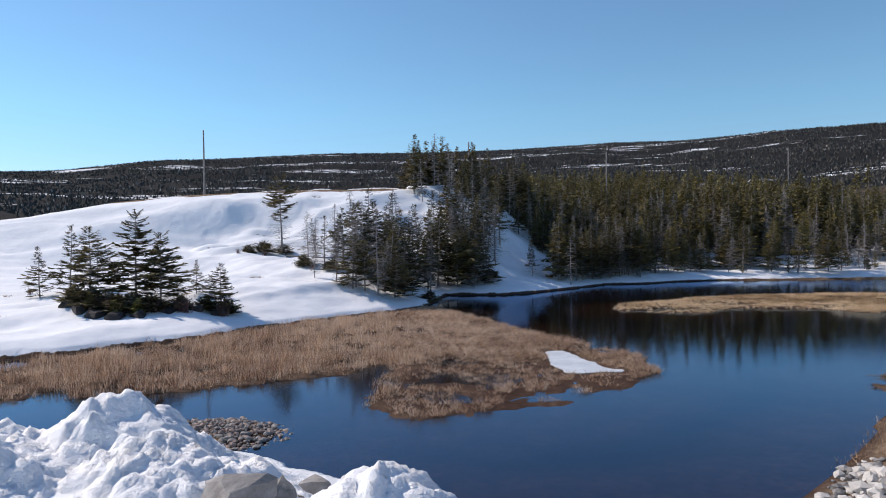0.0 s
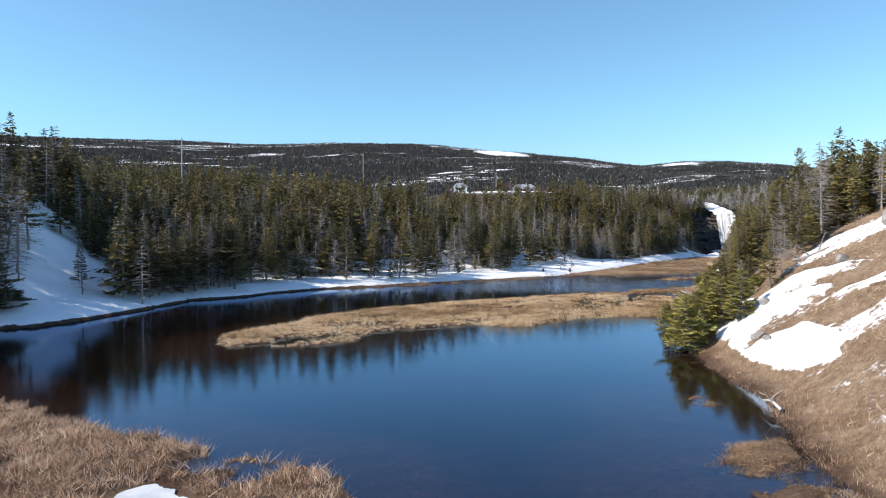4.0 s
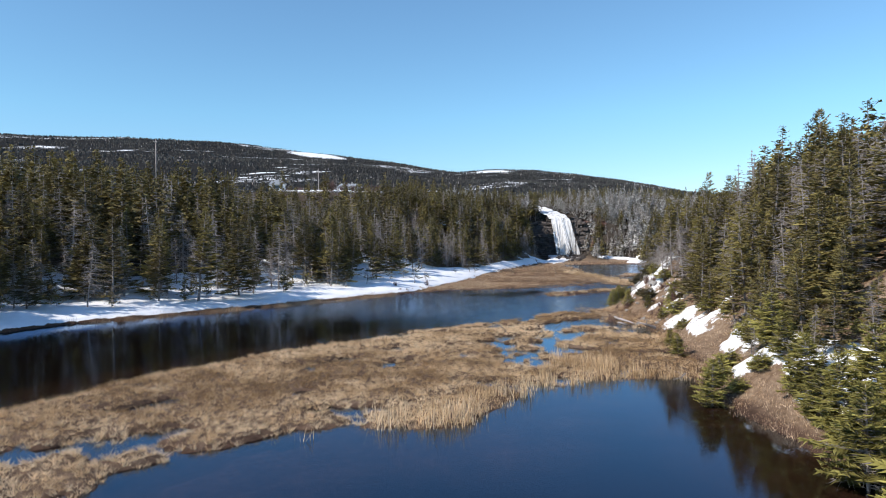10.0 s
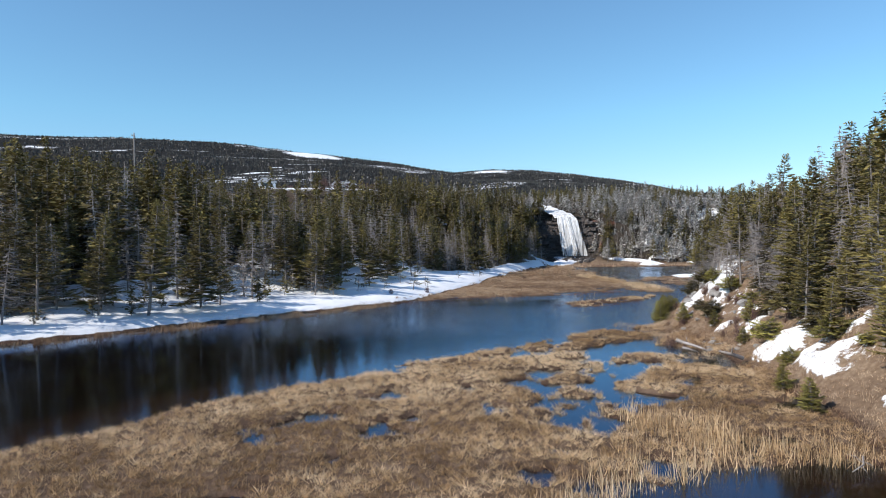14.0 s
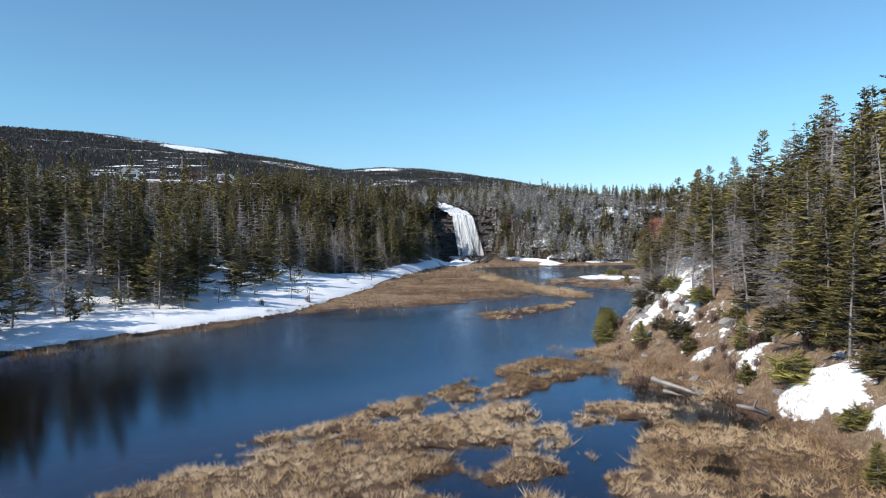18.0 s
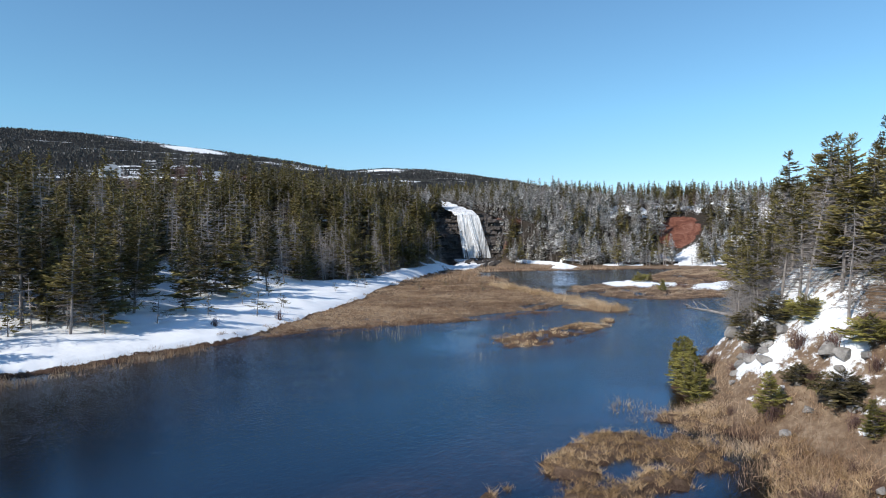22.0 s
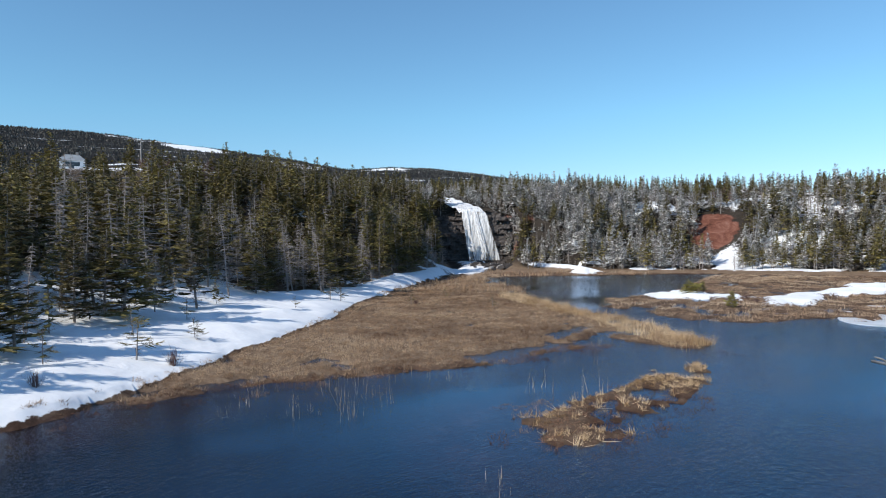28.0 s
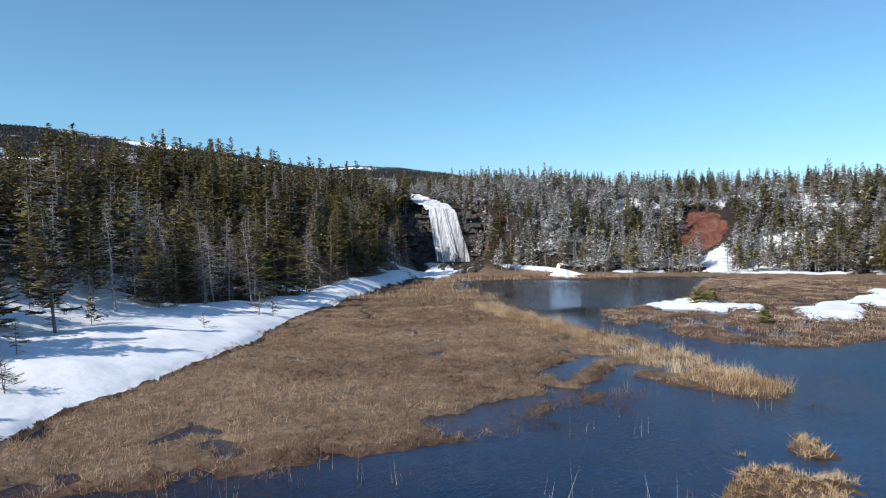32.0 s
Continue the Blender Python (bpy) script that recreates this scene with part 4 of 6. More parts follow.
def keep_north(px, py, q):
    d, dn, de, ds = region(px, py)
    front = np.interp(px, *FRONT)
    ok = (d < 0) & (dn < ds) & (dn <= de + 3) & (dn > front) & (px > 13)
    ok &= ~((px < 14.3 + 0.18 * (py - 90)) & (py < 114))
    ok &= (line_dist(px, py, GULLY) > np.where(px > 214, 7.0, 5.0)) & (px < 236)
    ok &= (np.hypot(px - 228, py - 163) > 8) & (line_dist(px, py, CHUTE) > 5.5) & (line_dist(px, py, NOOK) > 7.0)
    ok &= q < np.interp(dn - front, [0, 9, 14], [0.45, 0.75, 1.0]) + 0.6 * smooth(112, 128, px) + 0.4 * smooth(60, 42, px)
    ok &= ~((dn > 46) & (px > 138) & (py > 182) & (q > 0.1))
    ok &= ~((py > 198) & (np.hypot(px - 192, (py - 234) * 1.2) < 38)) & ~((py > 185) & (px > 150) & (q > 0.5))
    return ok & ((dn < 44) | (q < 0.36))


def keep_east(px, py, q):
    d, dn, de, ds = region(px, py)
    ok = (d < 0) & (((de < dn) & (de <= ds + 40)) | (px > 238)) & (de > np.interp(py, [60, 105, 118, 128, 170], [8, 6, 5, 7, 9])) & (line_dist(px, py, GULLY) > np.where(px > 224, 5.5, 7.5)) & (line_dist(px, py, APRON) > 4.0) & (py > 45)
    ok &= ~((px > 232) & (px < 252) & (np.abs(py - 104.5) < 4.6)) & ~((px > 214) & (px < 250) & (np.abs(py - 100) < 2.5))
    fall_lane = (line_dist(px, py, CHUTE) < 6.0) | (np.hypot(px - 227, py - 164) < 9)
    return ok & ~fall_lane & ((px < 258) | (q < 0.62))


def keep_south(px, py, q):
    d, dn, de, ds = region(px, py)
    u = (px - 30) * 0.7 + (py - 37) * 0.7
    v = (px - 30) * 0.7 - (py - 37) * 0.7
    ok = (d < 0) & (ds < dn) & (px < 112) & (ds > np.interp(px, [40, 60, 72, 78, 82, 88, 100], [1.4, 2.3, 2.6, 3.6, 4.0, 2.4, 1.5]))
    ok &= (u > 12.8 + 0.95 * np.minimum(v, 11) + 1.0 * np.sin(v * 0.7)) | (v > 27)
    return ok & ((ds < 20) | (q < 0.42))


nxp, nyp = scatter(12, 245, 88, 250, 2.7, keep_north, 61)
nd = line_dist(nxp, nyp, NORTH)
exp_, eyp = scatter(205, 288, 58, 222, 2.25, keep_east, 62)
sxp, syp = scatter(34, 116, 12, 78, 1.7, keep_south, 63)
sd = line_dist(sxp, syp, SOUTH)
near_n = np.argsort(nd + 0.12 * np.abs(nxp - 62))[:165]
near_s = np.argsort(sd + 8.0 * (sxp < 46))[:240]

NEAR_TREES = [tree_thing(k, "spruce_tree", lab, M_NEEDLE, "spruces round the pond") for k, lab in zip(NEAR_KINDS, (
    "tall olive-green spruce with drooping boughs on the snowy bank", "dense dark green spruce on the bank", "tall spruce with bare lower trunk", "short bushy spruce with low boughs",
    "tall thin-crowned spruce with bare grey lower limbs", "sparse ragged spruce with gaps in its crown"))]
SNAG_TREES = [snag_thing(k, "dead_spruce", lab, "dead spruces round the pond") for k, lab in zip(SNAG_KINDS, (
    "bare grey dead spruce with fine twigs", "tall bare grey dead spruce", "short dead spruce with brittle grey twigs"))]
DARK_TREES = [tree_thing(NEAR_KINDS[k], "fir_tree", lab, M_DARK, "firs round the pond") for k, lab in ((1, "dense dark fir at the wood's edge"), (2, "tall dark fir with a bare lower trunk"), (5, "ragged dark fir with gaps in its crown"))]
POINT = [tree_thing(spruce(46, 7.0, 2.1, 0.42, 0.4, 7, 7, 0.1, 0, True, 7), "spruce_tree", "ragged spruce with a bare grey trunk on the rocky point", M_NEEDLE, "spruces on the point"),
         tree_thing(spruce(47, 6.4, 2.0, 0.5, 0.4, 7, 7, 0.12, 0, True, 8), "spruce_tree", "leaning spruce with grey dead lower limbs", M_NEEDLE, "spruces on the point")]
USED = set()


def plant(base, x, y, turn, s, tilt=3.0):
    """The first of a kind is moved to its place; the next ones are copies."""
    if base.name in USED:
        return put(base, x, y, turn, s, tilt)
    USED.add(base.name)
    base.matrix_basis = upright(x, y, float(gz(x, y)) - 0.05, turn, 1.0, tilt)
    base.scale = (s, s, s)
    return base


spots = [(nxp[i], nyp[i], 0.34) for i in near_n] + [(sxp[i], syp[i], 0.36) for i in near_s]
for px, py, bare in spots:
    if py > 85:
        s = random.uniform(0.68, 1.2) * (0.92 if px > 84 else 1.0)
    else:
        s = random.uniform(0.66, 0.98) * np.interp(line_dist(px, py, SOUTH), [1, 3, 6, 9], [0.4, 0.62 + 0.22 * (px > 70), 0.92, 1.06]) * np.interp(px, [44, 50, 56, 62, 72, 84], [0.5, 0.6, 0.85, 1.04, 0.98, 0.9])
    if px > 85 and py < 85:
        plant(random.choice(POINT + POINT + SNAG_TREES[:1]), px, py, random.uniform(0, 360), s, 5)
    elif random.random() < bare:
        plant(random.choice(SNAG_TREES), px, py, random.uniform(0, 360), s, 5)
    else:
        plant(random.choice(DARK_TREES if py > 85 and random.random() < np.interp(px, [34, 60], [0.6, 0.2]) else NEAR_TREES), px, py, random.uniform(0, 360), s)


def woods(name, label, px, py, kinds, snags, share, needles, seed, lo=0.7, hi=1.1, size=None):
    rg = np.random.default_rng(seed)
    Vs, Fs, Ms, Ts, n = [], [], [], [], 0
    pz = gz(px, py)
    size = np.ones(len(px)) if size is None else size
    for x, y, z, k in zip(px, py, pz, size):
        a, s, tint = rg.uniform(0, 6.283), k * rg.uniform(lo, hi) * (0.82 + 0.36 * vnoise(x, y, 13, 91)), rg.random()
        dead = rg.random() < share
        bits = [(snags[rg.integers(len(snags))], 2)] if dead else [(b, k) for k, b in enumerate(kinds[rg.integers(len(kinds))])]
        c, si = math.cos(a) * s, math.sin(a) * s
        for (V, F), k in bits:
            W = np.empty_like(V)
            W[:, 0], W[:, 1], W[:, 2] = x + c * V[:, 0] - si * V[:, 1], y + si * V[:, 0] + c * V[:, 1], z + s * V[:, 2]
            Vs.append(W), Fs.append(F + n), Ms.append(np.full(len(F), k)), Ts.append(0.5 * tint + 0.5 * crown_shade_tint(V))
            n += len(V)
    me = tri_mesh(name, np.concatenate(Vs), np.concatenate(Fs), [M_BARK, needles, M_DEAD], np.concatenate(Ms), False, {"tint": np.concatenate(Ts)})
    return tagged(new(name, me), label, "trees", kind="stuff")


rest_n = np.setdiff1d(np.arange(len(nxp)), near_n)
rest_s = np.setdiff1d(np.arange(len(sxp)), near_s)
rn, rs = line_dist(nxp, nyp, NORTH)[rest_n], line_dist(sxp, syp, SOUTH)[rest_s]
fn, fs = rest_n[rn < 34], rest_s[rs < 20]
bn, bs = rest_n[rn >= 34], rest_s[rs >= 20]
dark = RNG.random(len(fn)) < np.interp(nxp[fn], [36, 70], [0.55, 0.2])
woods("fir_woods", "dark firs standing among the lighter spruces on the slope", nxp[fn][dark], nyp[fn][dark], FAR_KINDS, FAR_SNAGS, 0.2, M_DARK, 70, 0.6, 1.2)
woods("spruce_woods", "dense dark green spruce woods with grey dead trees on the slope", nxp[fn][~dark], nyp[fn][~dark], FAR_KINDS, FAR_SNAGS, 0.38, M_NEEDLE, 71, 0.55, 1.2, 1 - 0.18 * smooth(92, 100, nxp[fn][~dark]) * smooth(150, 140, nxp[fn][~dark]) * smooth(18, 26, line_dist(nxp[fn][~dark], nyp[fn][~dark], NORTH)))
woods("upper_spruce_woods", "dark spruce woods on the upper slope", nxp[bn], nyp[bn], BACK_KINDS, BACK_SNAGS, 0.25, M_NEEDLE, 75, 0.8, 1.2, 1 - 0.36 * smooth(96, 106, nxp[bn]) * smooth(146, 128, nxp[bn]) * smooth(138, 148, nyp[bn]))
woods("bluff_woods", "olive-green spruce woods on the bluff above the pond", sxp[fs], syp[fs], FAR_KINDS, FAR_SNAGS, 0.25, M_NEEDLE, 72, 0.66, 0.96, np.interp(sxp[fs], [44, 60], [0.5, 1.05]) * (1 - 0.28 * smooth(9, 15, rs[rs < 20]) * smooth(54, 51, syp[fs])))
woods("upper_bluff_woods", "spruce woods on top of the bluff", sxp[bs], syp[bs], BACK_KINDS, BACK_SNAGS, 0.2, M_NEEDLE, 76, 0.68, 1.0, np.interp(sxp[bs], [48, 64], [0.6, 1.0]))
ux, uy = scatter(16, 230, 90, 165, 3.7, lambda x, y, q: keep_north(x, y, q * 0.5) & (line_dist(x, y, NORTH) < 24), 64)
woods("undergrowth", "young spruces and twiggy scrub under the wood's edge", ux, uy, TINY_KINDS, TINY_SNAGS, 0.35, M_NEEDLE, 78, 0.22, 0.5)
frosty = (exp_ < 264) & (eyp > 70) & (RNG.random(len(exp_)) < np.interp(eyp, [78, 112], [0.42, 0.82]))
near_e = (exp_ < 250) & ~frosty
woods("frosted_woods", "spruces white with frozen spray beside the waterfall", exp_[frosty], eyp[frosty], BACK_KINDS, BACK_SNAGS, 0.5, M_FROST, 73, 0.5, 0.92)
fx_, fy_ = scatter(206, 256, 62, 160, 3.0, lambda x, y, q: keep_east(x, y, q) & (q < 0.8), 65)
woods("frosted_scrub", "low scrub white with frozen spray on the slope", fx_, fy_, TINY_KINDS, TINY_SNAGS, 0.4, M_FROST, 79, 0.22, 0.46)
sx_, sy_ = scatter(226, 264, 126, 184, 1.5, lambda x, y, q: (line_dist(x, y, CHUTE) > 3.6) & (line_dist(x, y, GULLY) > 6.0) & (line_dist(x, y, APRON) > 3.0) & (line_dist(x, y, NOOK) > 9) & (gz(x, y) > 1.5), 66)
woods("cliff_scrub", "dense low scrub white with frozen spray on the rocks beside the waterfall", sx_, sy_, TINY_KINDS, TINY_SNAGS, 0.35, M_FROST, 84, 0.28, 0.62)
woods("hillside_woods", "green spruces among frosted ones beside the waterfall", exp_[near_e], eyp[near_e], BACK_KINDS, BACK_SNAGS, 0.2, M_NEEDLE, 77, 0.6, 0.95)
woods("plateau_woods", "green spruce woods on the plateau behind the waterfall", exp_[~frosty & ~near_e], eyp[~frosty & ~near_e], BACK_KINDS, BACK_SNAGS, 0.1, M_NEEDLE, 74, 0.5, 0.74)


def hill_woods():
    rg = np.random.default_rng(81)
    n = 80000
    az = np.radians(rg.uniform(-42, 100, n))
    r = np.sqrt(rg.uniform(290 ** 2, 1380 ** 2, n))
    x, y = 40 + r * np.sin(az), 60 + r * np.cos(az)
    k = (hill_patch(r, np.degrees(az)) + 0.2 * rg.random(n) < 0.5) & ((hill_streak(r, np.degrees(az)) < 0.64) | (rg.random(n) < 0.3) | (r < 500)) & ~((r < 420) & (np.hypot(x - 192, y - 236) < 46)) & ~((x < 20) & (y < 330))
    x, y = x[k], y[k]
    z = gz(x, y)
    n = len(x)
    H, W = rg.uniform(1.4, 3.4, n), rg.uniform(0.8, 1.5, n)
    ang = rg.uniform(0, 6.283, n)
    V = np.zeros((n, 4, 3))
    for j in range(3):
        a = ang + j * 6.283 / 3
        V[:, j] = np.stack([x + W * np.cos(a), y + W * np.sin(a), z - 0.3], 1)
    V[:, 3] = np.stack([x + rg.normal(0, 0.3, n), y, z + H], 1)
    F = np.array([[j, (j + 1) % 3, 3] for j in range(3)])
    F = (F[None] + 4 * np.arange(n)[:, None, None]).reshape(-1, 3)
    tint = np.repeat(np.clip(rg.random(n) * 0.6 + 0.8 * (fbm(x, y, 60, 83, 3) - 0.3), 0, 1), 4)
    me = tri_mesh("hill_woods", V.reshape(-1, 3), F, [M_HILL, M_DEAD], np.repeat((rg.random(n) < 0.03).astype(int), 3), False, {"tint": tint})
    tagged(new("hill_woods", me), "far dark spruce woods covering the hills", "trees", kind="stuff")


hill_woods()


# ---- reeds and grass ----
def blades(name, label, px, py, mat, per, height, spread, width, lean, seed, z=None, gaps=0.0):
    rg = np.random.default_rng(seed)
    if gaps > 0:
        k = vnoise(px, py, 0.66, seed) * 0.72 + vnoise(px, py, 2.6, seed + 1) * 0.28 > gaps
        px, py = px[k], py[k]
    n = len(px) * per
    x, y = np.repeat(px, per), np.repeat(py, per)
    zz = np.repeat(np.maximum(gz(px, py), -0.02) if z is None else z, per)
    x, y = x + rg.normal(0, spread, n), y + rg.normal(0, spread, n)
    tus = vnoise(px, py, 0.66, seed) * 0.72 + vnoise(px, py, 2.6, seed + 1) * 0.28
    if gaps < 0:                                # separate mounds of much the same height
        tus = 0.42 + 0.3 * rg.random(len(px)) * (0.5 + fbm(px, py, 4.0, seed + 2, 2))
    hh = np.repeat(height * (0.15 + 1.75 * smooth(0.25, 0.8, tus)), per) * rg.uniform(0.5, 1.15, n)
    tint = np.repeat(np.clip(0.5 + 1.5 * (fbm(px, py, 1.6, seed + 5, 3) - 0.5) + 1.2 * (fbm(px, py, 9, seed + 6, 2) - 0.5) + 0.5 * (tus - 0.5) + (0.5 * (rg.random(len(px)) - 0.5) if gaps < 0 else 0.0), 0, 1), per)
    a = rg.uniform(0, 6.283, n)
    ln = np.abs(rg.normal(0, lean, n)) if per < 30 else rg.uniform(0.15, 1.7 * lean, n)
    rot = rg.uniform(0, 6.283, n)
    wx, wy = np.cos(rot) * width, np.sin(rot) * width
    V = np.zeros((n, 3, 3))
    V[:, 0] = np.stack([x - wx, y - wy, zz - 0.04], 1)
    V[:, 1] = np.stack([x + wx, y + wy, zz - 0.02], 1)
    V[:, 2] = np.stack([x + np.cos(a) * ln * hh, y + np.sin(a) * ln * hh, zz + hh / np.sqrt(1 + ln * ln)], 1)
    F = np.arange(3 * n).reshape(-1, 3)
    return tagged(new(name, tri_mesh(name, V.reshape(-1, 3), F, [mat], None, False, {"tint": np.repeat(tint, 3)})), label, "grass", kind="stuff")


def fill(poly, cell, seed, dry, inset=0.0, test=None):
    xs_, ys_ = [p[0] for p in poly], [p[1] for p in poly]

    def keep(px, py, q):
        k = (poly_sd(px, py, poly) + 1.7 * (fbm(px, py, 1.9, 29, 3) - 0.5) > inset + 0.1) & (poly_sd(px, py, VALLEY) > -0.3) & (pools(px, py) + 0.12 * (q - 0.5) < dry)
        return k & test(px, py, q) if test else k
    return scatter(min(xs_) - 1, max(xs_) + 1, min(ys_) - 1, max(ys_) + 1, cell, keep, seed)


a1 = fill(MARSH_A, 0.25, 91, 0.93, 0.0, lambda x, y, q: x + 0.12 * (y - 50) + 3 * (vnoise(x, y, 4, 3) - 0.5) < -4.0 - 1.8 * (y < 38.5))
blades("cattail_bed", "brown dry cattails standing dense along the snowy shore", *a1, M_CATTAIL, 9, 0.44, 0.12, 0.015, 0.42, 92, None, 0.24)
a2 = fill(MARSH_A, 0.42, 93, 0.92, 0.0, lambda x, y, q: (poly_sd(x, y, ICE_A) < -0.3) & (x + 0.12 * (y - 50) > -5.0) & (grid_at(ZG, x, y) > -0.06) & ((q < 0.42) | (np.hypot((x - 1.5) / 8, (y - 33.5) / 6) > 1)))
blades("marsh_grass", "tan flattened marsh grass tufts round a muddy pool", *a2, M_CATTAIL, 34, 0.27, 0.13, 0.01, 0.75, 94, None, -1)
b1 = fill(MARSH_B, 0.33, 95, 0.84, 0.0)
blades("marsh_grass", "tan dry marsh grass tussocks on a low islet with pools", *b1, M_REED, 32, 0.19, 0.075, 0.0064, 0.7, 96, None, -1)
b2 = fill(MARSH_B, 0.32, 97, 0.93, -0.4, lambda x, y, q: (y < 62.5 + 6.5 * vnoise(x, y, 6.0, 36)) & (x > 34) & (x < 54) & (q < 0.9))
blades("reed_bed", "pale upright dry cattail stalks at the water's edge", *b2, M_REED, 8, 0.55, 0.13, 0.011, 0.3, 98)
c1 = fill(MARSH_C, 0.43, 99, 0.84, 0.0, lambda x, y, q: x < 152)
blades("sedge_meadow", "brown low sedge meadow beside the snow", *c1, M_MEADOW, 21, 0.19, 0.1, 0.0085, 0.75, 100, None, -1)
c2 = fill(MARSH_C, 0.8, 101, 0.95, 0.0, lambda x, y, q: x >= 150)
blades("sedge_meadow", "brown low sedge meadow near the waterfall pool", *c2, M_MEADOW, 9, 0.45, 0.36, 0.04, 0.8, 102)
c3 = fill(MARSH_C, 0.4, 103, 1.0, -0.1, lambda x, y, q: (line_dist(x, y, [(117.5, 87), (123, 90.5), (131, 97), (139, 105), (148, 113)]) < 2.2 + 2 * vnoise(x, y, 5, 5)))
blades("reed_fringe", "tall pale tan grass fringing the channel", *c3, M_REED, 16, 0.48, 0.16, 0.0085, 0.4, 104)
d1 = fill(ISLET_D, 0.34, 105, 0.84, 0.0, lambda x, y, q: (x > 101 + 4 * vnoise(x, y, 3, 7)) | (q < 0.3))
blades("marsh_grass", "tan and rust-brown grass tussocks on a small islet", *d1, M_REED, 28, 0.2, 0.08, 0.009, 0.8, 106, None, -1)


def keep_rust(px, py, q):
    c, d = poly_sd(px, py, MARSH_C), poly_sd(px, py, ISLET_D)
    edge = (c > -2.6) & (c < 1.3) & (px < 117) & (vnoise(px, py * 1.5, 1.7, 81) > 0.5 - 0.12 * c)
    weed = (d > -1.6) & (px < 104) & (vnoise(px, py * 1.5, 1.3, 83) > 0.44 - 0.2 * d)
    return (edge | weed) & (poly_sd(px, py, VALLEY) > 0.5) & (q < 0.8)


blades("rusty_weeds", "dark rust-brown waterlogged weeds along the marsh edge", *scatter(84, 120, 84, 112, 0.3, keep_rust, 131), M_RUST, 13, 0.11, 0.15, 0.009, 1.2, 132, None, -1)
e1 = fill(MARSH_E, 0.7, 107, 0.96, 0.0, lambda x, y, q: grid_at(SG, x, y) < 0.45)
blades("marsh_grass", "tan grass on the snow-patched far islets", *e1, M_SEDGE, 18, 0.22, 0.3, 0.016, 0.9, 108)
f1 = fill(BANK_F, 0.9, 109, 1.2, 0.0, lambda x, y, q: grid_at(SG, x, y) < 0.45)
blades("marsh_grass", "brown grass along the far pool", *f1, M_SEDGE, 9, 0.5, 0.36, 0.04, 0.6, 110)


def along_shore(pts, half, n, seed, off=0.0):
    rg = np.random.default_rng(seed)
    P = np.array(pts, float)
    seg = np.hypot(*np.diff(P, axis=0).T)
    t = rg.uniform(0, seg.sum(), n)
    c = np.concatenate([[0], np.cumsum(seg)])
    i = np.clip(np.searchsorted(c, t) - 1, 0, len(seg) - 1)
    u = (t - c[i]) / seg[i]
    return P[i, 0] + (P[i + 1, 0] - P[i, 0]) * u + rg.normal(0, half, n), P[i, 1] + (P[i + 1, 1] - P[i, 1]) * u + rg.normal(0, half, n) + off


g1 = along_shore([(45, 109.2), (60, 108.0), (75, 107.6), (84, 107.8)], 0.75, 1300, 111, -1.0)
g1 = tuple(c[grid_at(DG, *g1) > -0.2] for c in g1)
blades("shore_reeds", "brown reeds in the shallows below the snow bank", *g1, M_MEADOW, 8, 0.42, 0.2, 0.01, 0.55, 112)
g2 = along_shore(SOUTH[7:16], 1.1, 7000, 113, -0.5)
g2 = tuple(c[grid_at(DG, *g2) < 0.15] for c in g2)
blades("bank_grass", "matted brown grass along the foot of the bluff", *g2, M_MEADOW, 9, 0.09, 0.16, 0.006, 0.6, 114, None, 0.3)
for k, ring in enumerate(TUSSOCKS):
    blades("grass_tussock", "low muddy tussock of flattened brown grass in the shallows", *fill(ring, 0.2, 119 + k, 0.95, -0.2), M_MEADOW, 26, 0.1, 0.1, 0.007, 1.3, 125 + k)
g3 = scatter(88, 118, 88, 104, 0.9, lambda x, y, q: (poly_sd(x, y, MARSH_C) < 0) & (vnoise(x, y, 3.5, 77) > 0.55) & (q < 0.6), 115)
blades("water_reeds", "thin pale reed stems standing in shallow water", *g3, M_REED, 4, 0.7, 0.2, 0.006, 0.25, 116)


g5 = along_shore([(71, 66.8), (74, 69.0), (78, 72.6), (81.5, 75.2), (85, 76.4)], 1.3, 900, 126)
g5 = tuple(c[(g5[0] < 82.5) | (grid_at(DG, *g5) < -0.2)] for c in g5)
blades("bank_brush", "tangled brown grass and dead brush at the foot of the point", *g5, M_SEDGE, 14, 0.26, 0.2, 0.006, 0.6, 127)


def keep_slope(px, py, q):
    d, dn, de, ds = region(px, py)
    return (d < 0) & (ds < 26) & (ds < dn) & ((px > 18) | ((px > 12) & (py > 19.5 - 0.4 * (px - 12)))) & (px < 100) & (grid_at(SG, px, py) < np.where(px > 70, 0.4, 0.46)) & ((px < 70) | (q < 0.6))


g4 = scatter(12, 100, 12, 78, 0.46, keep_slope, 117)
bare = g4[0] < 64 + 6 * vnoise(g4[0], g4[1], 3.0, 85)
blades("hillside_grass", "flattened tan grass on the bare slope of the bluff", *(c[bare] for c in g4), M_SEDGE, 15, 0.14, 0.18, 0.007, 0.6, 118)
blades("hillside_grass", "dark brown matted grass on the rocky point", *(c[~bare] for c in g4), M_MEADOW, 14, 0.13, 0.18, 0.007, 0.7, 133)


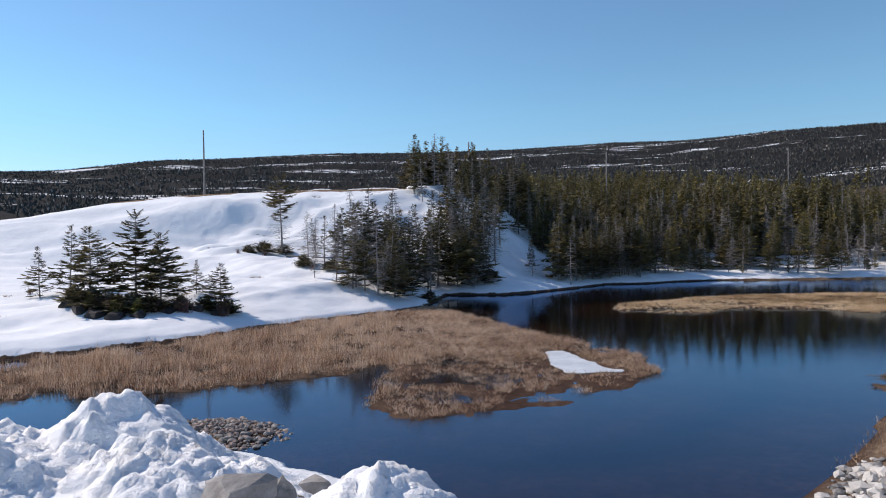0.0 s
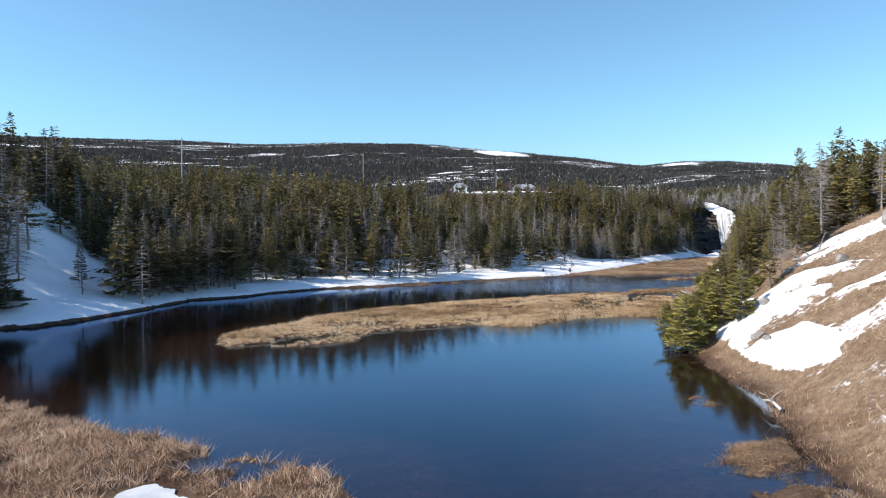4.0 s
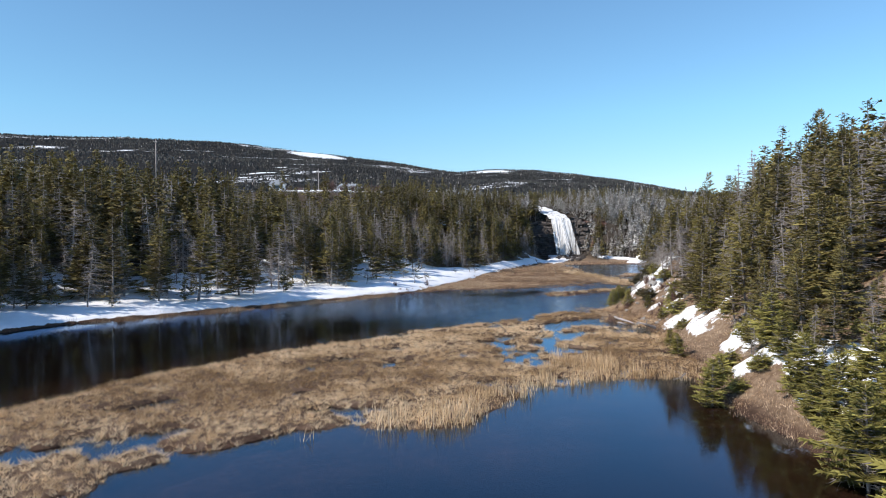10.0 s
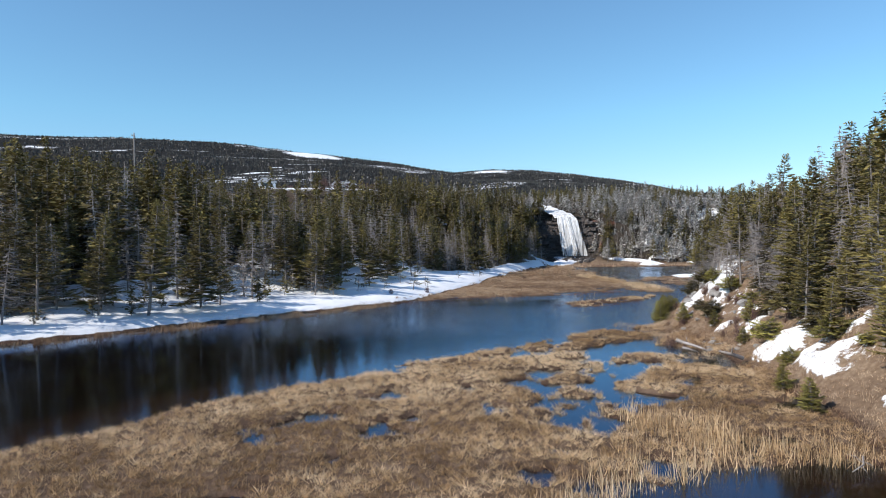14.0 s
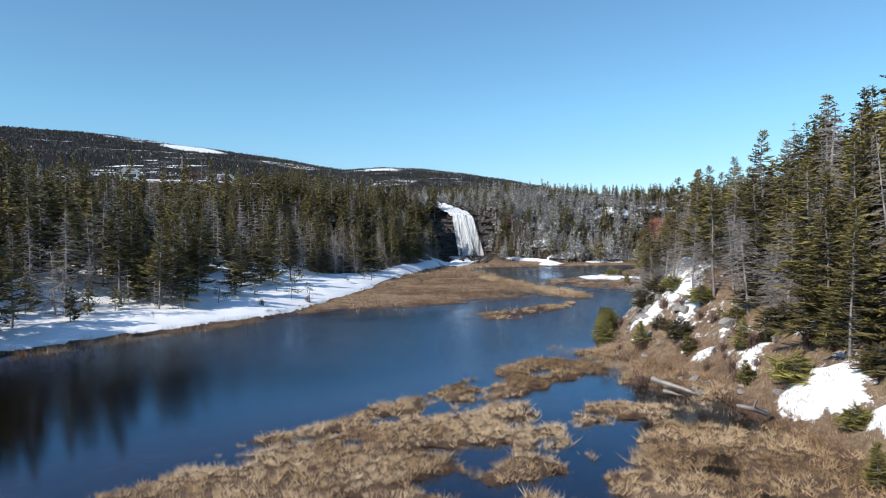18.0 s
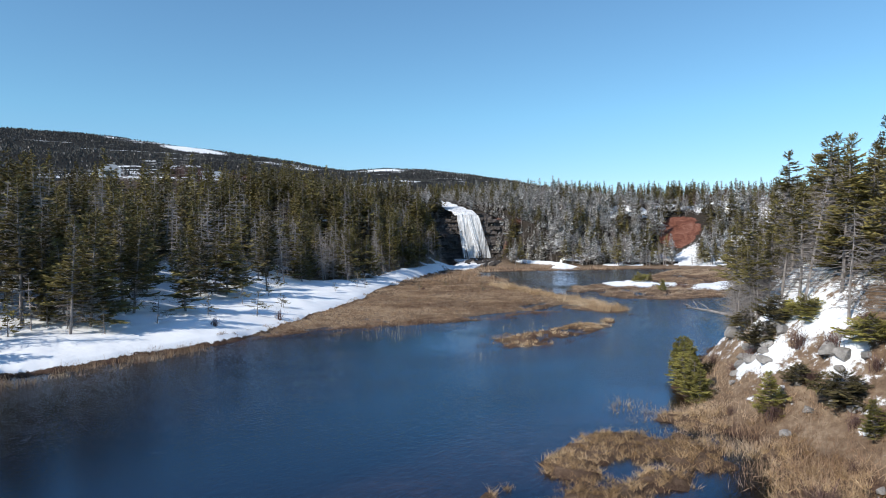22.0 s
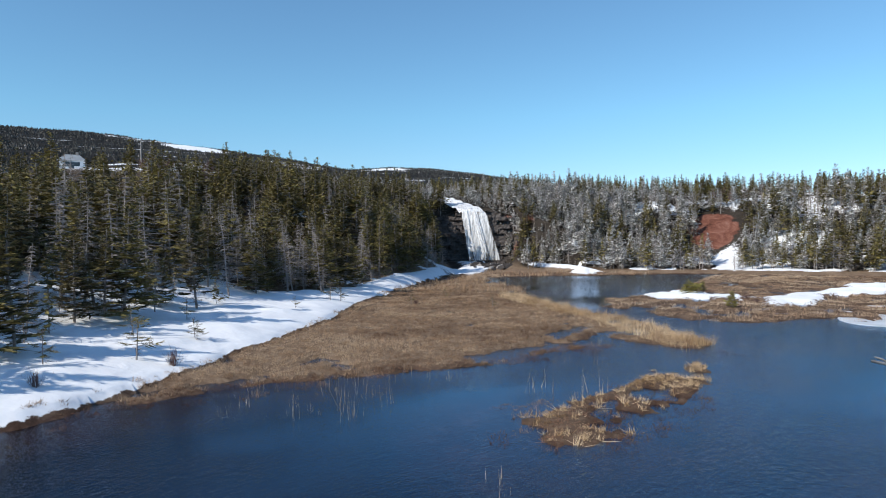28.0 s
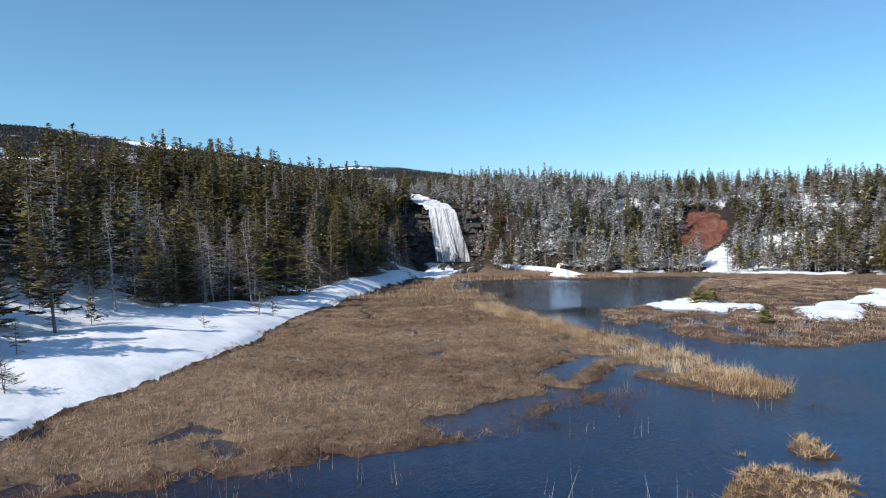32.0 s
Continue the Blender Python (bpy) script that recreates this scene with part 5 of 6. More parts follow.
# ---- rocks, logs, snow banks ----
def boulder_mesh(seed, mat, sub=2, flat=0.7, rough=0.42):
    rg = np.random.default_rng(seed)
    bm = bmesh.new()
    bmesh.ops.create_icosphere(bm, subdivisions=sub, radius=0.5)
    o = Vector(rg.uniform(-50, 50, 3))
    for v in bm.verts:
        n = noise.noise(v.co * 1.7 + o) + 0.5 * noise.noise(v.co * 4.1 + o) + 0.22 * noise.noise(v.co * 10.0 + o)
        v.co *= 1 + rough * n
        for ax in ((1, 0.2, 0.3), (-0.4, 1, 0.1), (-0.5, -0.8, 0.4), (0.2, 0.3, 1)):
            a = Vector(ax).normalized()
            over = v.co.dot(a) - 0.27
            if over > 0:
                v.co -= a * over * 0.95
        v.co.z *= flat
    me = bpy.data.meshes.new("boulder")
    bm.to_mesh(me)
    bm.free()
    me.materials.append(mat)
    return me


GREY_ROCKS = [boulder_mesh(k, M_ROCK, 2, 0.8, 0.6) for k in range(6)]
DARK_ROCKS = [boulder_mesh(k + 20, M_DARKROCK, 2, 0.8, 0.35) for k in range(4)]


def rock(me, x, y, size, label, z=None, stretch=1.0, name="boulder", group="", sink=0.3):
    ob = new(name, me)
    ob.matrix_world = pose(x, y, (float(gz(x, y)) if z is None else z) + size * (0.35 - sink), random.uniform(-15, 15), random.uniform(-15, 15), random.uniform(0, 360)) @ Matrix.Diagonal((size * stretch, size, size, 1))
    return tagged(ob, label, "rock", group)


def rubble(name, label, spots, mats, lo, hi, seed, flat=0.65):
    """Many small stones in one mesh."""
    rg = np.random.default_rng(seed)
    bm = bmesh.new()
    bmesh.ops.create_icosphere(bm, subdivisions=1, radius=0.5)
    base = np.array([v.co[:] for v in bm.verts])
    tris = np.array([[v.index for v in f.verts] for f in bm.faces])
    bm.free()
    Vs, Fs, Ms, n = [], [], [], 0
    for x, y in spots:
        s = lo * (hi / lo) ** (rg.random() ** 2)
        V = base * (1 + rg.normal(0, 0.16, base.shape)) * (s * rg.uniform(0.7, 1.4), s * rg.uniform(0.7, 1.2), s * flat)
        a = rg.uniform(0, 6.283)
        W = np.stack([x + V[:, 0] * math.cos(a) - V[:, 1] * math.sin(a), y + V[:, 0] * math.sin(a) + V[:, 1] * math.cos(a), max(float(gz(x, y)), -0.1) + s * 0.18 + V[:, 2]], 1)
        Vs.append(W), Fs.append(tris + n), Ms.append(np.full(len(tris), rg.integers(len(mats))))
        n += len(W)
    return tagged(new(name, tri_mesh(name, np.concatenate(Vs), np.concatenate(Fs), mats, np.concatenate(Ms))), label, "stones", kind="stuff")


M_PINKSTONE = simple("brownish_pebble", [(0.3, (0.17, 0.12, 0.1)), (0.65, (0.36, 0.28, 0.24))], 1.5, 0.8, 0.3, 9, 0.02, vary=0.4)
peb = scatter(-14, -5.2, 22, 29, 0.15, lambda x, y, q: (np.hypot((x + 9.4) / 3.6, (y - 25.3) / 2.6) < 1 + 0.15 * (q - 0.5)) & (q < 0.85), 121)
rubble("pebble_beach", "wet brown and grey pebbles on a small beach", list(zip(*peb)), [M_PINKSTONE, M_ROCK], 0.1, 0.32, 122)
rip = scatter(9.0, 17, 13, 24, 0.25, lambda x, y, q: (line_dist(x, y, [(10.0, 16.6), (12.6, 19.2)]) < 1.9 + 0.6 * q) & (y < 1.0 * x + 8.4 - 0.6 * q), 123)
rubble("stone_embankment", "pale broken stones heaped on the embankment", list(zip(*rip)), [M_PALEROCK, M_PALEROCK, M_ROCK], 0.14, 0.6, 124)


def snow_bank():
    """Ploughed snow in heaps beside the road."""
    X, Y = np.meshgrid(np.arange(-24, 3.2, 0.11), np.arange(7, 22.6, 0.11))
    x, y = X.ravel(), Y.ravel()

    def heap(cx, cy, sx, sy, h, p=2.0):
        return h * np.exp(-((np.abs(x - cx) / sx) ** p + (np.abs(y - cy) / sy) ** p))
    z = np.maximum.reduce([heap(-9.6, 19.2, 3.0, 2.2, 2.75), heap(-14, 17.6, 5.5, 3.2, 2.35, 2.4), heap(-7.6, 17.4, 3.4, 2.4, 1.9), heap(-1.5, 14.6, 2.3, 1.8, 1.75, 3.0), heap(-4.6, 13.4, 4.0, 2.6, 1.35, 2.4), heap(-10, 12, 12, 4, 1.3, 4)])
    lump = fbm(x, y, 1.5, 131, 5) - 0.5
    clod = np.abs(vnoise(x, y, 0.55, 133) - 0.5) + 0.5 * np.abs(vnoise(x, y, 0.24, 134) - 0.5)
    k = smooth(0.15, 0.9, z)
    z = z + k * (lump * 1.1 + clod * 0.5 - 0.05 + 0.35 * (vnoise(x, y, 0.13, 136) - 0.5) * vnoise(x, y, 1.1, 137))
    zz = np.where(z > 0.12, z + 0.1, -0.6)
    ny_, nx_ = X.shape
    idx_ = np.arange(nx_ * ny_).reshape(ny_, nx_)
    q = np.stack([idx_[:-1, :-1], idx_[:-1, 1:], idx_[1:, 1:], idx_[1:, :-1]], -1).reshape(-1, 4)
    q = q[(zz[q] > -0.5).any(1)]
    me = tri_mesh("snow_bank", np.stack([x + (vnoise(x, y, 0.5, 135) - 0.5) * 0.2, y, zz], 1), q, [M_SNOW], None, True)
    tagged(new("snow_bank", me), "lumpy ploughed snow bank with grey dirt beside the shore", "snow bank")


snow_bank()
rock(GREY_ROCKS[0], -4.9, 15.6, 1.75, "large grey boulder half buried in ploughed snow", 1.3, 1.25, sink=0.35)
rock(GREY_ROCKS[1], -4.0, 16.4, 0.8, "grey stone beside the snow bank", 1.15, 1.2, sink=0.35)
rock(GREY_ROCKS[2], -3.6, 18.2, 1.1, "flat grey stone at the water's edge", 0.55, 1.3, sink=0.35)
# ledge below the spruces, its shade given by the near-black rock colour
for x, y, s in ((-29.2, 54.0, 1.6), (-27.6, 53.4, 1.7), (-25.9, 53.2, 1.6), (-24.4, 53.8, 1.5), (-30.4, 55.0, 1.5), (-22.6, 55.6, 1.3), (-20.8, 56.6, 1.2), (-19.2, 57.0, 1.1)):
    rock(random.choice(DARK_ROCKS), x, y, s, "rock under the spruces on the snow, blackened for their shade", None, 1.3, group="dark rock ledge", sink=0.3)
for x, y, s in ((83.6, 72.6, 0.95), (84.4, 73.2, 0.8), (83.0, 73.1, 0.7), (84.2, 72.2, 0.85), (83.2, 72.0, 0.7), (82.6, 72.6, 0.55), (84.9, 72.6, 0.6), (83.9, 73.6, 0.6), (83.4, 73.8, 0.45), (84.6, 71.8, 0.6), (80.9, 70.3, 1.0), (80.3, 69.9, 0.7), (81.3, 70.0, 0.6)):
    rock(random.choice(GREY_ROCKS), x, y, s, "angular grey rock in an outcrop on the bluff", None, 1.2, group="rock outcrop", sink=0.22)
for x, y, s in ((77.0, 67.2, 0.8), (84.6, 73.6, 0.5), (74.2, 65.0, 0.6), (87, 74.2, 0.9), (50.4, 39.8, 1.9), (46.2, 41.2, 0.9), (42.0, 43.6, 0.8), (37.4, 41.4, 0.7), (36.0, 40.2, 0.5)):
    rock(random.choice(GREY_ROCKS), x, y, s, "pale grey boulder lying on the grassy bluff", None, 1.3, group="boulders on the bluff", sink=0.2)


for i in range(34):
    x = 69 + 19 * random.random()
    rock(random.choice(GREY_ROCKS), x, 64.6 + (x - 69) * 0.5 + random.gauss(0, 1.5), random.uniform(0.2, 0.6), "small grey rock on the bare slope of the point", None, 1.3, "rock", "small rocks on the point", 0.2)


def log(name, pts, r, label, mat=None, limbs=()):
    """A fallen trunk along pts, with broken limbs given as (share of the length, end)."""
    s = Soup()
    P = np.array(pts, float)
    s.add(*tube(P, np.linspace(r, r * 0.45, len(P)), 7))
    base = new(name, tri_mesh(name, *s.arrays(), [mat or M_DEAD], None, True))
    tagged(base, label, "log")
    for t, e in limbs:
        k = t * (len(P) - 1)
        i = min(int(k), len(P) - 2)
        o = P[i] + (P[i + 1] - P[i]) * (k - i)
        w = Soup()
        w.add(*tube([o, (o + np.array(e)) / 2 + (0, 0, 0.06), e], [r * 0.45, r * 0.3, r * 0.12], 5))
        part("limb", tri_mesh("limb", *w.arrays(), [mat or M_DEAD], None, True), base)
    return base


log("driftwood_log", [(71.4, 69.9, 0.6), (71.35, 69.5, 0.5), (71.2, 69.1, 0.45), (71.1, 68.6, 0.36), (70.9, 68.2, 0.3), (70.8, 67.9, 0.22)], 0.12, "forked grey driftwood log lying on the muddy bank", None, [(0.35, (71.8, 69.4, 0.8))])
log("driftwood_log", [(70.5, 69.2, 0.28), (70.4, 68.8, 0.26), (70.3, 68.5, 0.2)], 0.09, "short grey stump of driftwood in the mud", None, [(0.8, (70.5, 68.2, 0.05))])
log("driftwood_log", [(72.6, 67.9, 0.35), (73.4, 67.3, 0.4), (74.0, 66.6, 0.5)], 0.045, "thin bleached branch on the mud")
log("leaning_dead_trunk", [(93.0, 73.0, 2.5), (96, 75.2, 2.4), (99.5, 77.2, 2.3), (103, 79.0, 2.1)], 0.13, "bare dead trunk leaning out over the water", None, [(0.6, (98.6, 77.6, 2.9)), (0.8, (101.6, 78.4, 2.75)), (0.9, (101.5, 79.0, 2.5))])
log("driftwood_log", [(52.6, 57.6, 0.3), (51.9, 57.5, 0.26), (51.2, 57.7, 0.2)], 0.035, "twisted bleached branch at the water's edge", M_DEAD, [(0.3, (52.2, 57.2, 0.05)), (0.6, (51.5, 57.3, 0.0)), (0.4, (51.9, 57.9, 0.5))])
log("driftwood_log", [(67.4, 64.9, 0.5), (66.8, 65.3, 0.75), (66.3, 65.8, 0.95)], 0.12, "broken grey stump on the bank", None, [(0.5, (66.4, 65.1, 1.3))])
log("fallen_dead_tree", [(46.8, 44.4, 5.4), (45.4, 43.0, 5.6), (44.2, 41.0, 6.3)], 0.1, "fallen dead tree with bare limbs on the slope", None, [(0.3, (45.0, 44.2, 6.2)), (0.6, (44.0, 42.8, 6.4)), (0.8, (43.8, 41.0, 7.2))])
log("bleached_root", [(28.6, 35.6, 0.3), (29.0, 36.2, 0.5), (29.4, 36.8, 0.35)], 0.07, "bleached root on the brown bank", M_PALEROCK, [(0.4, (28.4, 36.4, 0.9)), (0.6, (29.6, 36.0, 0.9))])


log("fallen_log", [(-31.0, 95.0, 5.35), (-27.0, 94.4, 5.3), (-23.5, 94.2, 5.3)], 0.16, "fallen weathered trunk lying on the snow below the fir", M_BARK, [(0.5, (-26.6, 95.0, 6.0)), (0.8, (-24.4, 94.0, 5.9))])
log("fallen_log", [(-22.0, 94.8, 5.3), (-18.4, 93.6, 5.15), (-14.8, 92.6, 5.0)], 0.15, "fallen weathered trunk lying on the snow below the fir", M_BARK, [(0.4, (-19.6, 94.8, 5.9))])
log("branch_heap", [(-29.5, 97.2, 5.9), (-27.6, 96.6, 6.3), (-26.0, 96.8, 6.0)], 0.07, "broken branches heaped on the snow", M_DEAD, [(0.3, (-28.2, 97.8, 6.8)), (0.6, (-27.0, 96.0, 6.9)), (0.8, (-25.6, 97.4, 6.6))])


def ice(name, pts, z, label, seed):
    bm = bmesh.new()
    vs = []
    for k in range(2):
        pts = [q for a, b in zip(pts, pts[1:] + pts[:1]) for q in ((0.75 * a[0] + 0.25 * b[0], 0.75 * a[1] + 0.25 * b[1]), (0.25 * a[0] + 0.75 * b[0], 0.25 * a[1] + 0.75 * b[1]))]
    n = len(pts)
    for i in range(n):
        a, b = Vector(pts[i]), Vector(pts[(i + 1) % n])
        for k in range(4):
            p = a.lerp(b, k / 4)
            w = noise.noise(Vector((p.x * 1.6, p.y * 1.6, seed))) * 0.22 + noise.noise(Vector((p.x * 6.0, p.y * 6.0, seed))) * 0.1
            vs.append(bm.verts.new((p.x + w, p.y + w * 0.7, z)))
    f = bm.faces.new(vs)
    ext = bmesh.ops.extrude_face_region(bm, geom=[f])
    bmesh.ops.translate(bm, verts=[g for g in ext["geom"] if isinstance(g, bmesh.types.BMVert)], vec=(0, 0, 0.035))
    bmesh.ops.recalc_face_normals(bm, faces=bm.faces)
    bmesh.ops.triangulate(bm, faces=bm.faces)
    me = bpy.data.meshes.new(name)
    bm.to_mesh(me)
    bm.free()
    me.materials.append(M_ICE)
    tagged(new(name, me), label, "ice")


ice("ice_sheet", ICE_A, 0.07, "melting white ice sheet lying on the marsh", 3.1)
ice("ice_sheet", [(134.5, 79.2), (139, 80.2), (147, 79), (156, 76), (150, 72), (139, 72.5), (133.5, 75.5)], 0.0, "white shelf of old ice at the edge of the far islet", 8.2)

# ---- single trees ----
WEST = [(spruce(41, 7.2, 3.7, 0.1, 0.52, 8, 10, 0.05, 0.12), [(-27.4, 60.0, 1.12), (-24.6, 58.6, 0.9)], "broad dark spruce with layered boughs on the snow"),
        (spruce(42, 5.8, 3.4, 0.02, 0.46, 8, 10, 0.05, 0.1), [(-30.2, 57.6, 1.15), (-19.2, 58.2, 0.72), (-9.0, 80.4, 1.1), (2.2, 92.4, 1.3), (4.6, 90.6, 1.05)], "low dark spruce with wide layered boughs"),
        (spruce(43, 6.6, 2.4, 0.08, 0.52, 7, 8, 0.1), [(-36.0, 65.0, 1.0), (-38.0, 63.4, 0.75), (-23.4, 63.8, 0.5), (-12.4, 84, 1.0), (-14.8, 95, 0.9), (-2.0, 86, 1.1)], "slim spruce with open tiers of boughs"),
        (spruce(44, 11.4, 3.4, 0.45, 0.5, 8, 10, 0.1, 0.6), [(-23.0, 96.7, 1.0), (-10.6, 81.2, 0.66), (-6.6, 82.0, 0.62)], "tall bare-stemmed fir with a flat spreading crown"),
        (spruce(45, 8.0, 1.9, 0.2, 0.5, 7, 7, 0.25), [(0.6, 91.5, 1.0), (-3.4, 90.2, 1.05), (-5.4, 88.0, 0.9), (3.2, 95.5, 1.1), (-0.8, 96.5, 1.1), (-7.8, 92.0, 1.0), (-4.4, 96.4, 1.0), (5.6, 94.0, 0.9), (6.2, 91.0, 0.6), (13.4, 104.2, 0.5), (13.2, 100.0, 0.7)], "dense dark spruce in a group on the snow")]
WEST_TREES = []
for kind, places, lab in WEST:
    t = tree_thing(kind, "spruce_tree", lab, M_DARK, "spruces on the snowy slope")
    WEST_TREES.append(t)
    for x, y, s in places:
        plant(t, x, y, random.uniform(0, 360), s, 2)
for x, y, s in ((-37.0, 72.0, 0.75), (-17.2, 86.0, 0.85), (-15.6, 82.6, 0.7), (-14.0, 88.2, 0.95), (-11.8, 90.6, 0.9), (-9.6, 95.5, 1.0), (-6.0, 93.0, 1.0), (-2.6, 92.6, 0.95), (1.4, 97.5, 1.1), (5.0, 98.2, 1.1), (-13, 80.6, 0.5), (-12.6, 98, 0.8), (4.0, 88.8, 0.45)):
    plant(random.choice(SNAG_TREES), x, y, random.uniform(0, 360), s, 4)
SLIM = tree_thing(spruce(48, 7.0, 1.5, 0.25, 0.4, 6, 6, 0.3, 0, True, 3), "spruce_tree", "slender sparse spruce on the snow", M_DARK, "spruces on the snowy slope")
for x, y, s in ((-14.4, 75.4, 0.6), (-16.2, 86.1, 0.8), (-14.2, 80.5, 0.9), (-12.1, 82.1, 0.85), (-8.4, 71.9, 0.8), (-6.3, 73.1, 0.75), (-11.7, 99.0, 0.7), (-8.5, 100, 0.8), (-5.1, 98.6, 0.9), (-2.4, 100.3, 0.9), (-0.4, 100.6, 1.0), (5.2, 103.7, 1.1), (7.1, 108.1, 1.1), (4.9, 98.5, 1.0), (7.0, 103.9, 1.15), (-3.6, 78, 0.8), (-1.6, 82, 0.9), (-6.6, 77, 0.85)):
    plant(SLIM if random.random() < 0.6 else random.choice(SNAG_TREES), x, y, random.uniform(0, 360), s, 4)
for x, y in zip(*scatter(-12, 7, 70, 99, 2.2, lambda x, y, q: (poly_sd(x, y, VALLEY) < -2.2) & (x > -12.5 + 0.3 * (y - 72)) & (q < 0.6), 144)):
    r = random.random()
    t = SLIM if r < 0.15 else random.choice(SNAG_TREES) if r < 0.5 else WEST_TREES[1] if r < 0.66 else WEST_TREES[2] if r < 0.8 else WEST_TREES[4]
    plant(t, x, y, random.uniform(0, 360), random.uniform(0.95, 1.5) * np.interp(y, [72, 80, 90, 99], [0.75, 1.0, 1.05, 0.95]), 4)
for i, (x, y) in enumerate(((23.2, 105.0), (24.8, 106.0), (26.4, 106.6), (28.0, 107.2), (29.6, 107.8), (31.2, 108.6), (25.4, 108.8), (28.4, 110.0), (30.6, 111.0), (21.4, 103.4), (20.0, 101.4), (26.6, 111.4))):
    plant(WEST_TREES[0] if i % 4 == 1 else SNAG_TREES[i % 3] if i % 4 == 3 else DARK_TREES[i % 3], x, y, random.uniform(0, 360), random.uniform(0.98, 1.22), 3)
MOUND = tree_thing(spruce(55, 1.5, 2.2, 0.0, 0.14, 9, 11, 0.05, 0.4), "juniper_bush", "dark low spreading evergreen bush between the rocks", M_DARK, "dark bushes on the snow")
for x, y, s in ((-30.6, 56.0, 0.9), (-29.0, 55.2, 1.0), (-27.2, 55.0, 1.0), (-25.6, 55.2, 0.9), (-24.0, 55.4, 0.95), (-22.2, 56.6, 0.7), (-20.4, 57.4, 0.7), (-18.6, 57.8, 0.75), (-26.4, 57.4, 0.8), (-23.0, 97.6, 0.8), (-25.2, 95.0, 1.0), (-19.6, 94.6, 0.8), (-16.8, 81.0, 0.9), (-13.0, 79.0, 0.8), (-9.4, 78.8, 0.7), (-5.4, 76.6, 0.7), (-1.6, 76.8, 0.8), (-27.0, 93.6, 0.7), (6.6, 92.6, 0.8)):
    plant(MOUND, x, y, random.uniform(0, 360), s, 6)
wxp, wyp = scatter(-7, 17, 97, 136, 2.6, lambda x, y, q: (x + (y - 100) * 0.4 > 1.5) & ((y > 114) | (x < 7.6 + 0.09 * (y - 90)) | (x > 14.3 + 0.18 * (y - 90))) & (q < 0.75), 141)
woods("slope_woods", "spruces and grey dead trees at the top of the snowy slope", wxp, wyp, FAR_KINDS, FAR_SNAGS, 0.4, M_DARK, 142, 0.7, 1.15)

for i, (x, y) in enumerate(((88, 73.4), (89.8, 74.4), (91.4, 73.2), (92.8, 74.8), (94.6, 74), (96.6, 75), (98.6, 75.2), (89.4, 71.8), (92.4, 71.6), (95.8, 72.4), (86.4, 72.2), (100.8, 74.6), (103, 74), (98.4, 72.8), (84.8, 71.2), (87.4, 70.6), (80.5, 68.4), (79.2, 66.8), (82, 67.6), (83.6, 69), (78, 65.4), (81, 66.2), (84.6, 67.6), (86, 69.4), (76.6, 64.6), (83, 66), (79.6, 64.6), (88.5, 70), (90.5, 69.6), (92.5, 70), (94.5, 69.4), (96.5, 70.6), (90, 67.4), (93, 67), (87.6, 68.2), (98.8, 70.2))):
    if i % 3 == 2:
        plant(random.choice(SNAG_TREES), x, y, random.uniform(0, 360), random.uniform(0.55, 0.78), 9)
    else:
        plant(POINT[i % 2], x, y, random.uniform(0, 360), random.uniform(0.72, 0.98), 6)
LOW = tree_thing(spruce(51, 3.4, 1.7, 0.0, 0.22, 9, 12, 0.05, 0.15), "young_spruce", "bushy young yellow-green spruce at the water's edge", M_YOUNG, "young spruces")
for x, y, s in ((83.2, 75.4, 0.55), (84.6, 76.0, 0.5), (82.2, 75.0, 0.42), (85.4, 75.9, 0.42), (86.6, 76.4, 0.5), (87.6, 76.7, 0.56), (88.7, 76.8, 0.5), (89.8, 76.9, 0.56), (90.9, 76.8, 0.45), (48.0, 54.9, 0.6), (40.6, 48.4, 0.9), (42.2, 48.7, 0.75), (44.0, 49.4, 0.85), (41.4, 47.4, 0.7), (45.4, 50.4, 0.6), (46.8, 51.0, 0.7), (43.0, 47.8, 0.95), (44.8, 48.6, 0.8), (47.6, 51.6, 0.5), (79.4, 72.2, 0.45),  (-28.6, 54.4, 0.45), (-26.4, 53.8, 0.4), (-24.8, 54.4, 0.42), (-22, 56.6, 0.4), (-30.8, 56.2, 0.5), (-20.2, 57.6, 0.36), (38.9, 46.6, 1.05), (41.6, 45.0, 0.9), (42.4, 46.6, 0.9), (76.8, 69.2, 0.34), (71.8, 66.0, 0.32), (74.8, 66.4, 0.42), (160.8, 94.4, 0.4), (58.4, 60.0, 0.4), (62, 61.8, 0.35),
                (143.6, 88.9, 0.48), (49.6, 52.4, 0.6), (51.4, 53.2, 0.7)):
    plant(LOW, x, y, random.uniform(0, 360), s, 4)
BUSHY = tree_thing(spruce(53, 1.7, 2.0, 0.0, 0.15, 9, 11, 0.1, 0.35), "young_spruce", "low spreading spruce with yellow-green sprays among snow patches", M_YOUNG, "young spruces")


def keep_foot(px, py, q):
    d, dn, de, ds = region(px, py)
    u = (px - 30) * 0.7 + (py - 37) * 0.7
    return (d < 0) & (ds < dn) & (ds > 0.8) & (ds < 5.5 + 2.0 * (px > 64)) & (u > 14 + (px - 30) * 0.7 - (py - 37) * 0.7) & (px < 87) & (q < 0.62 + 0.25 * (px > 66))


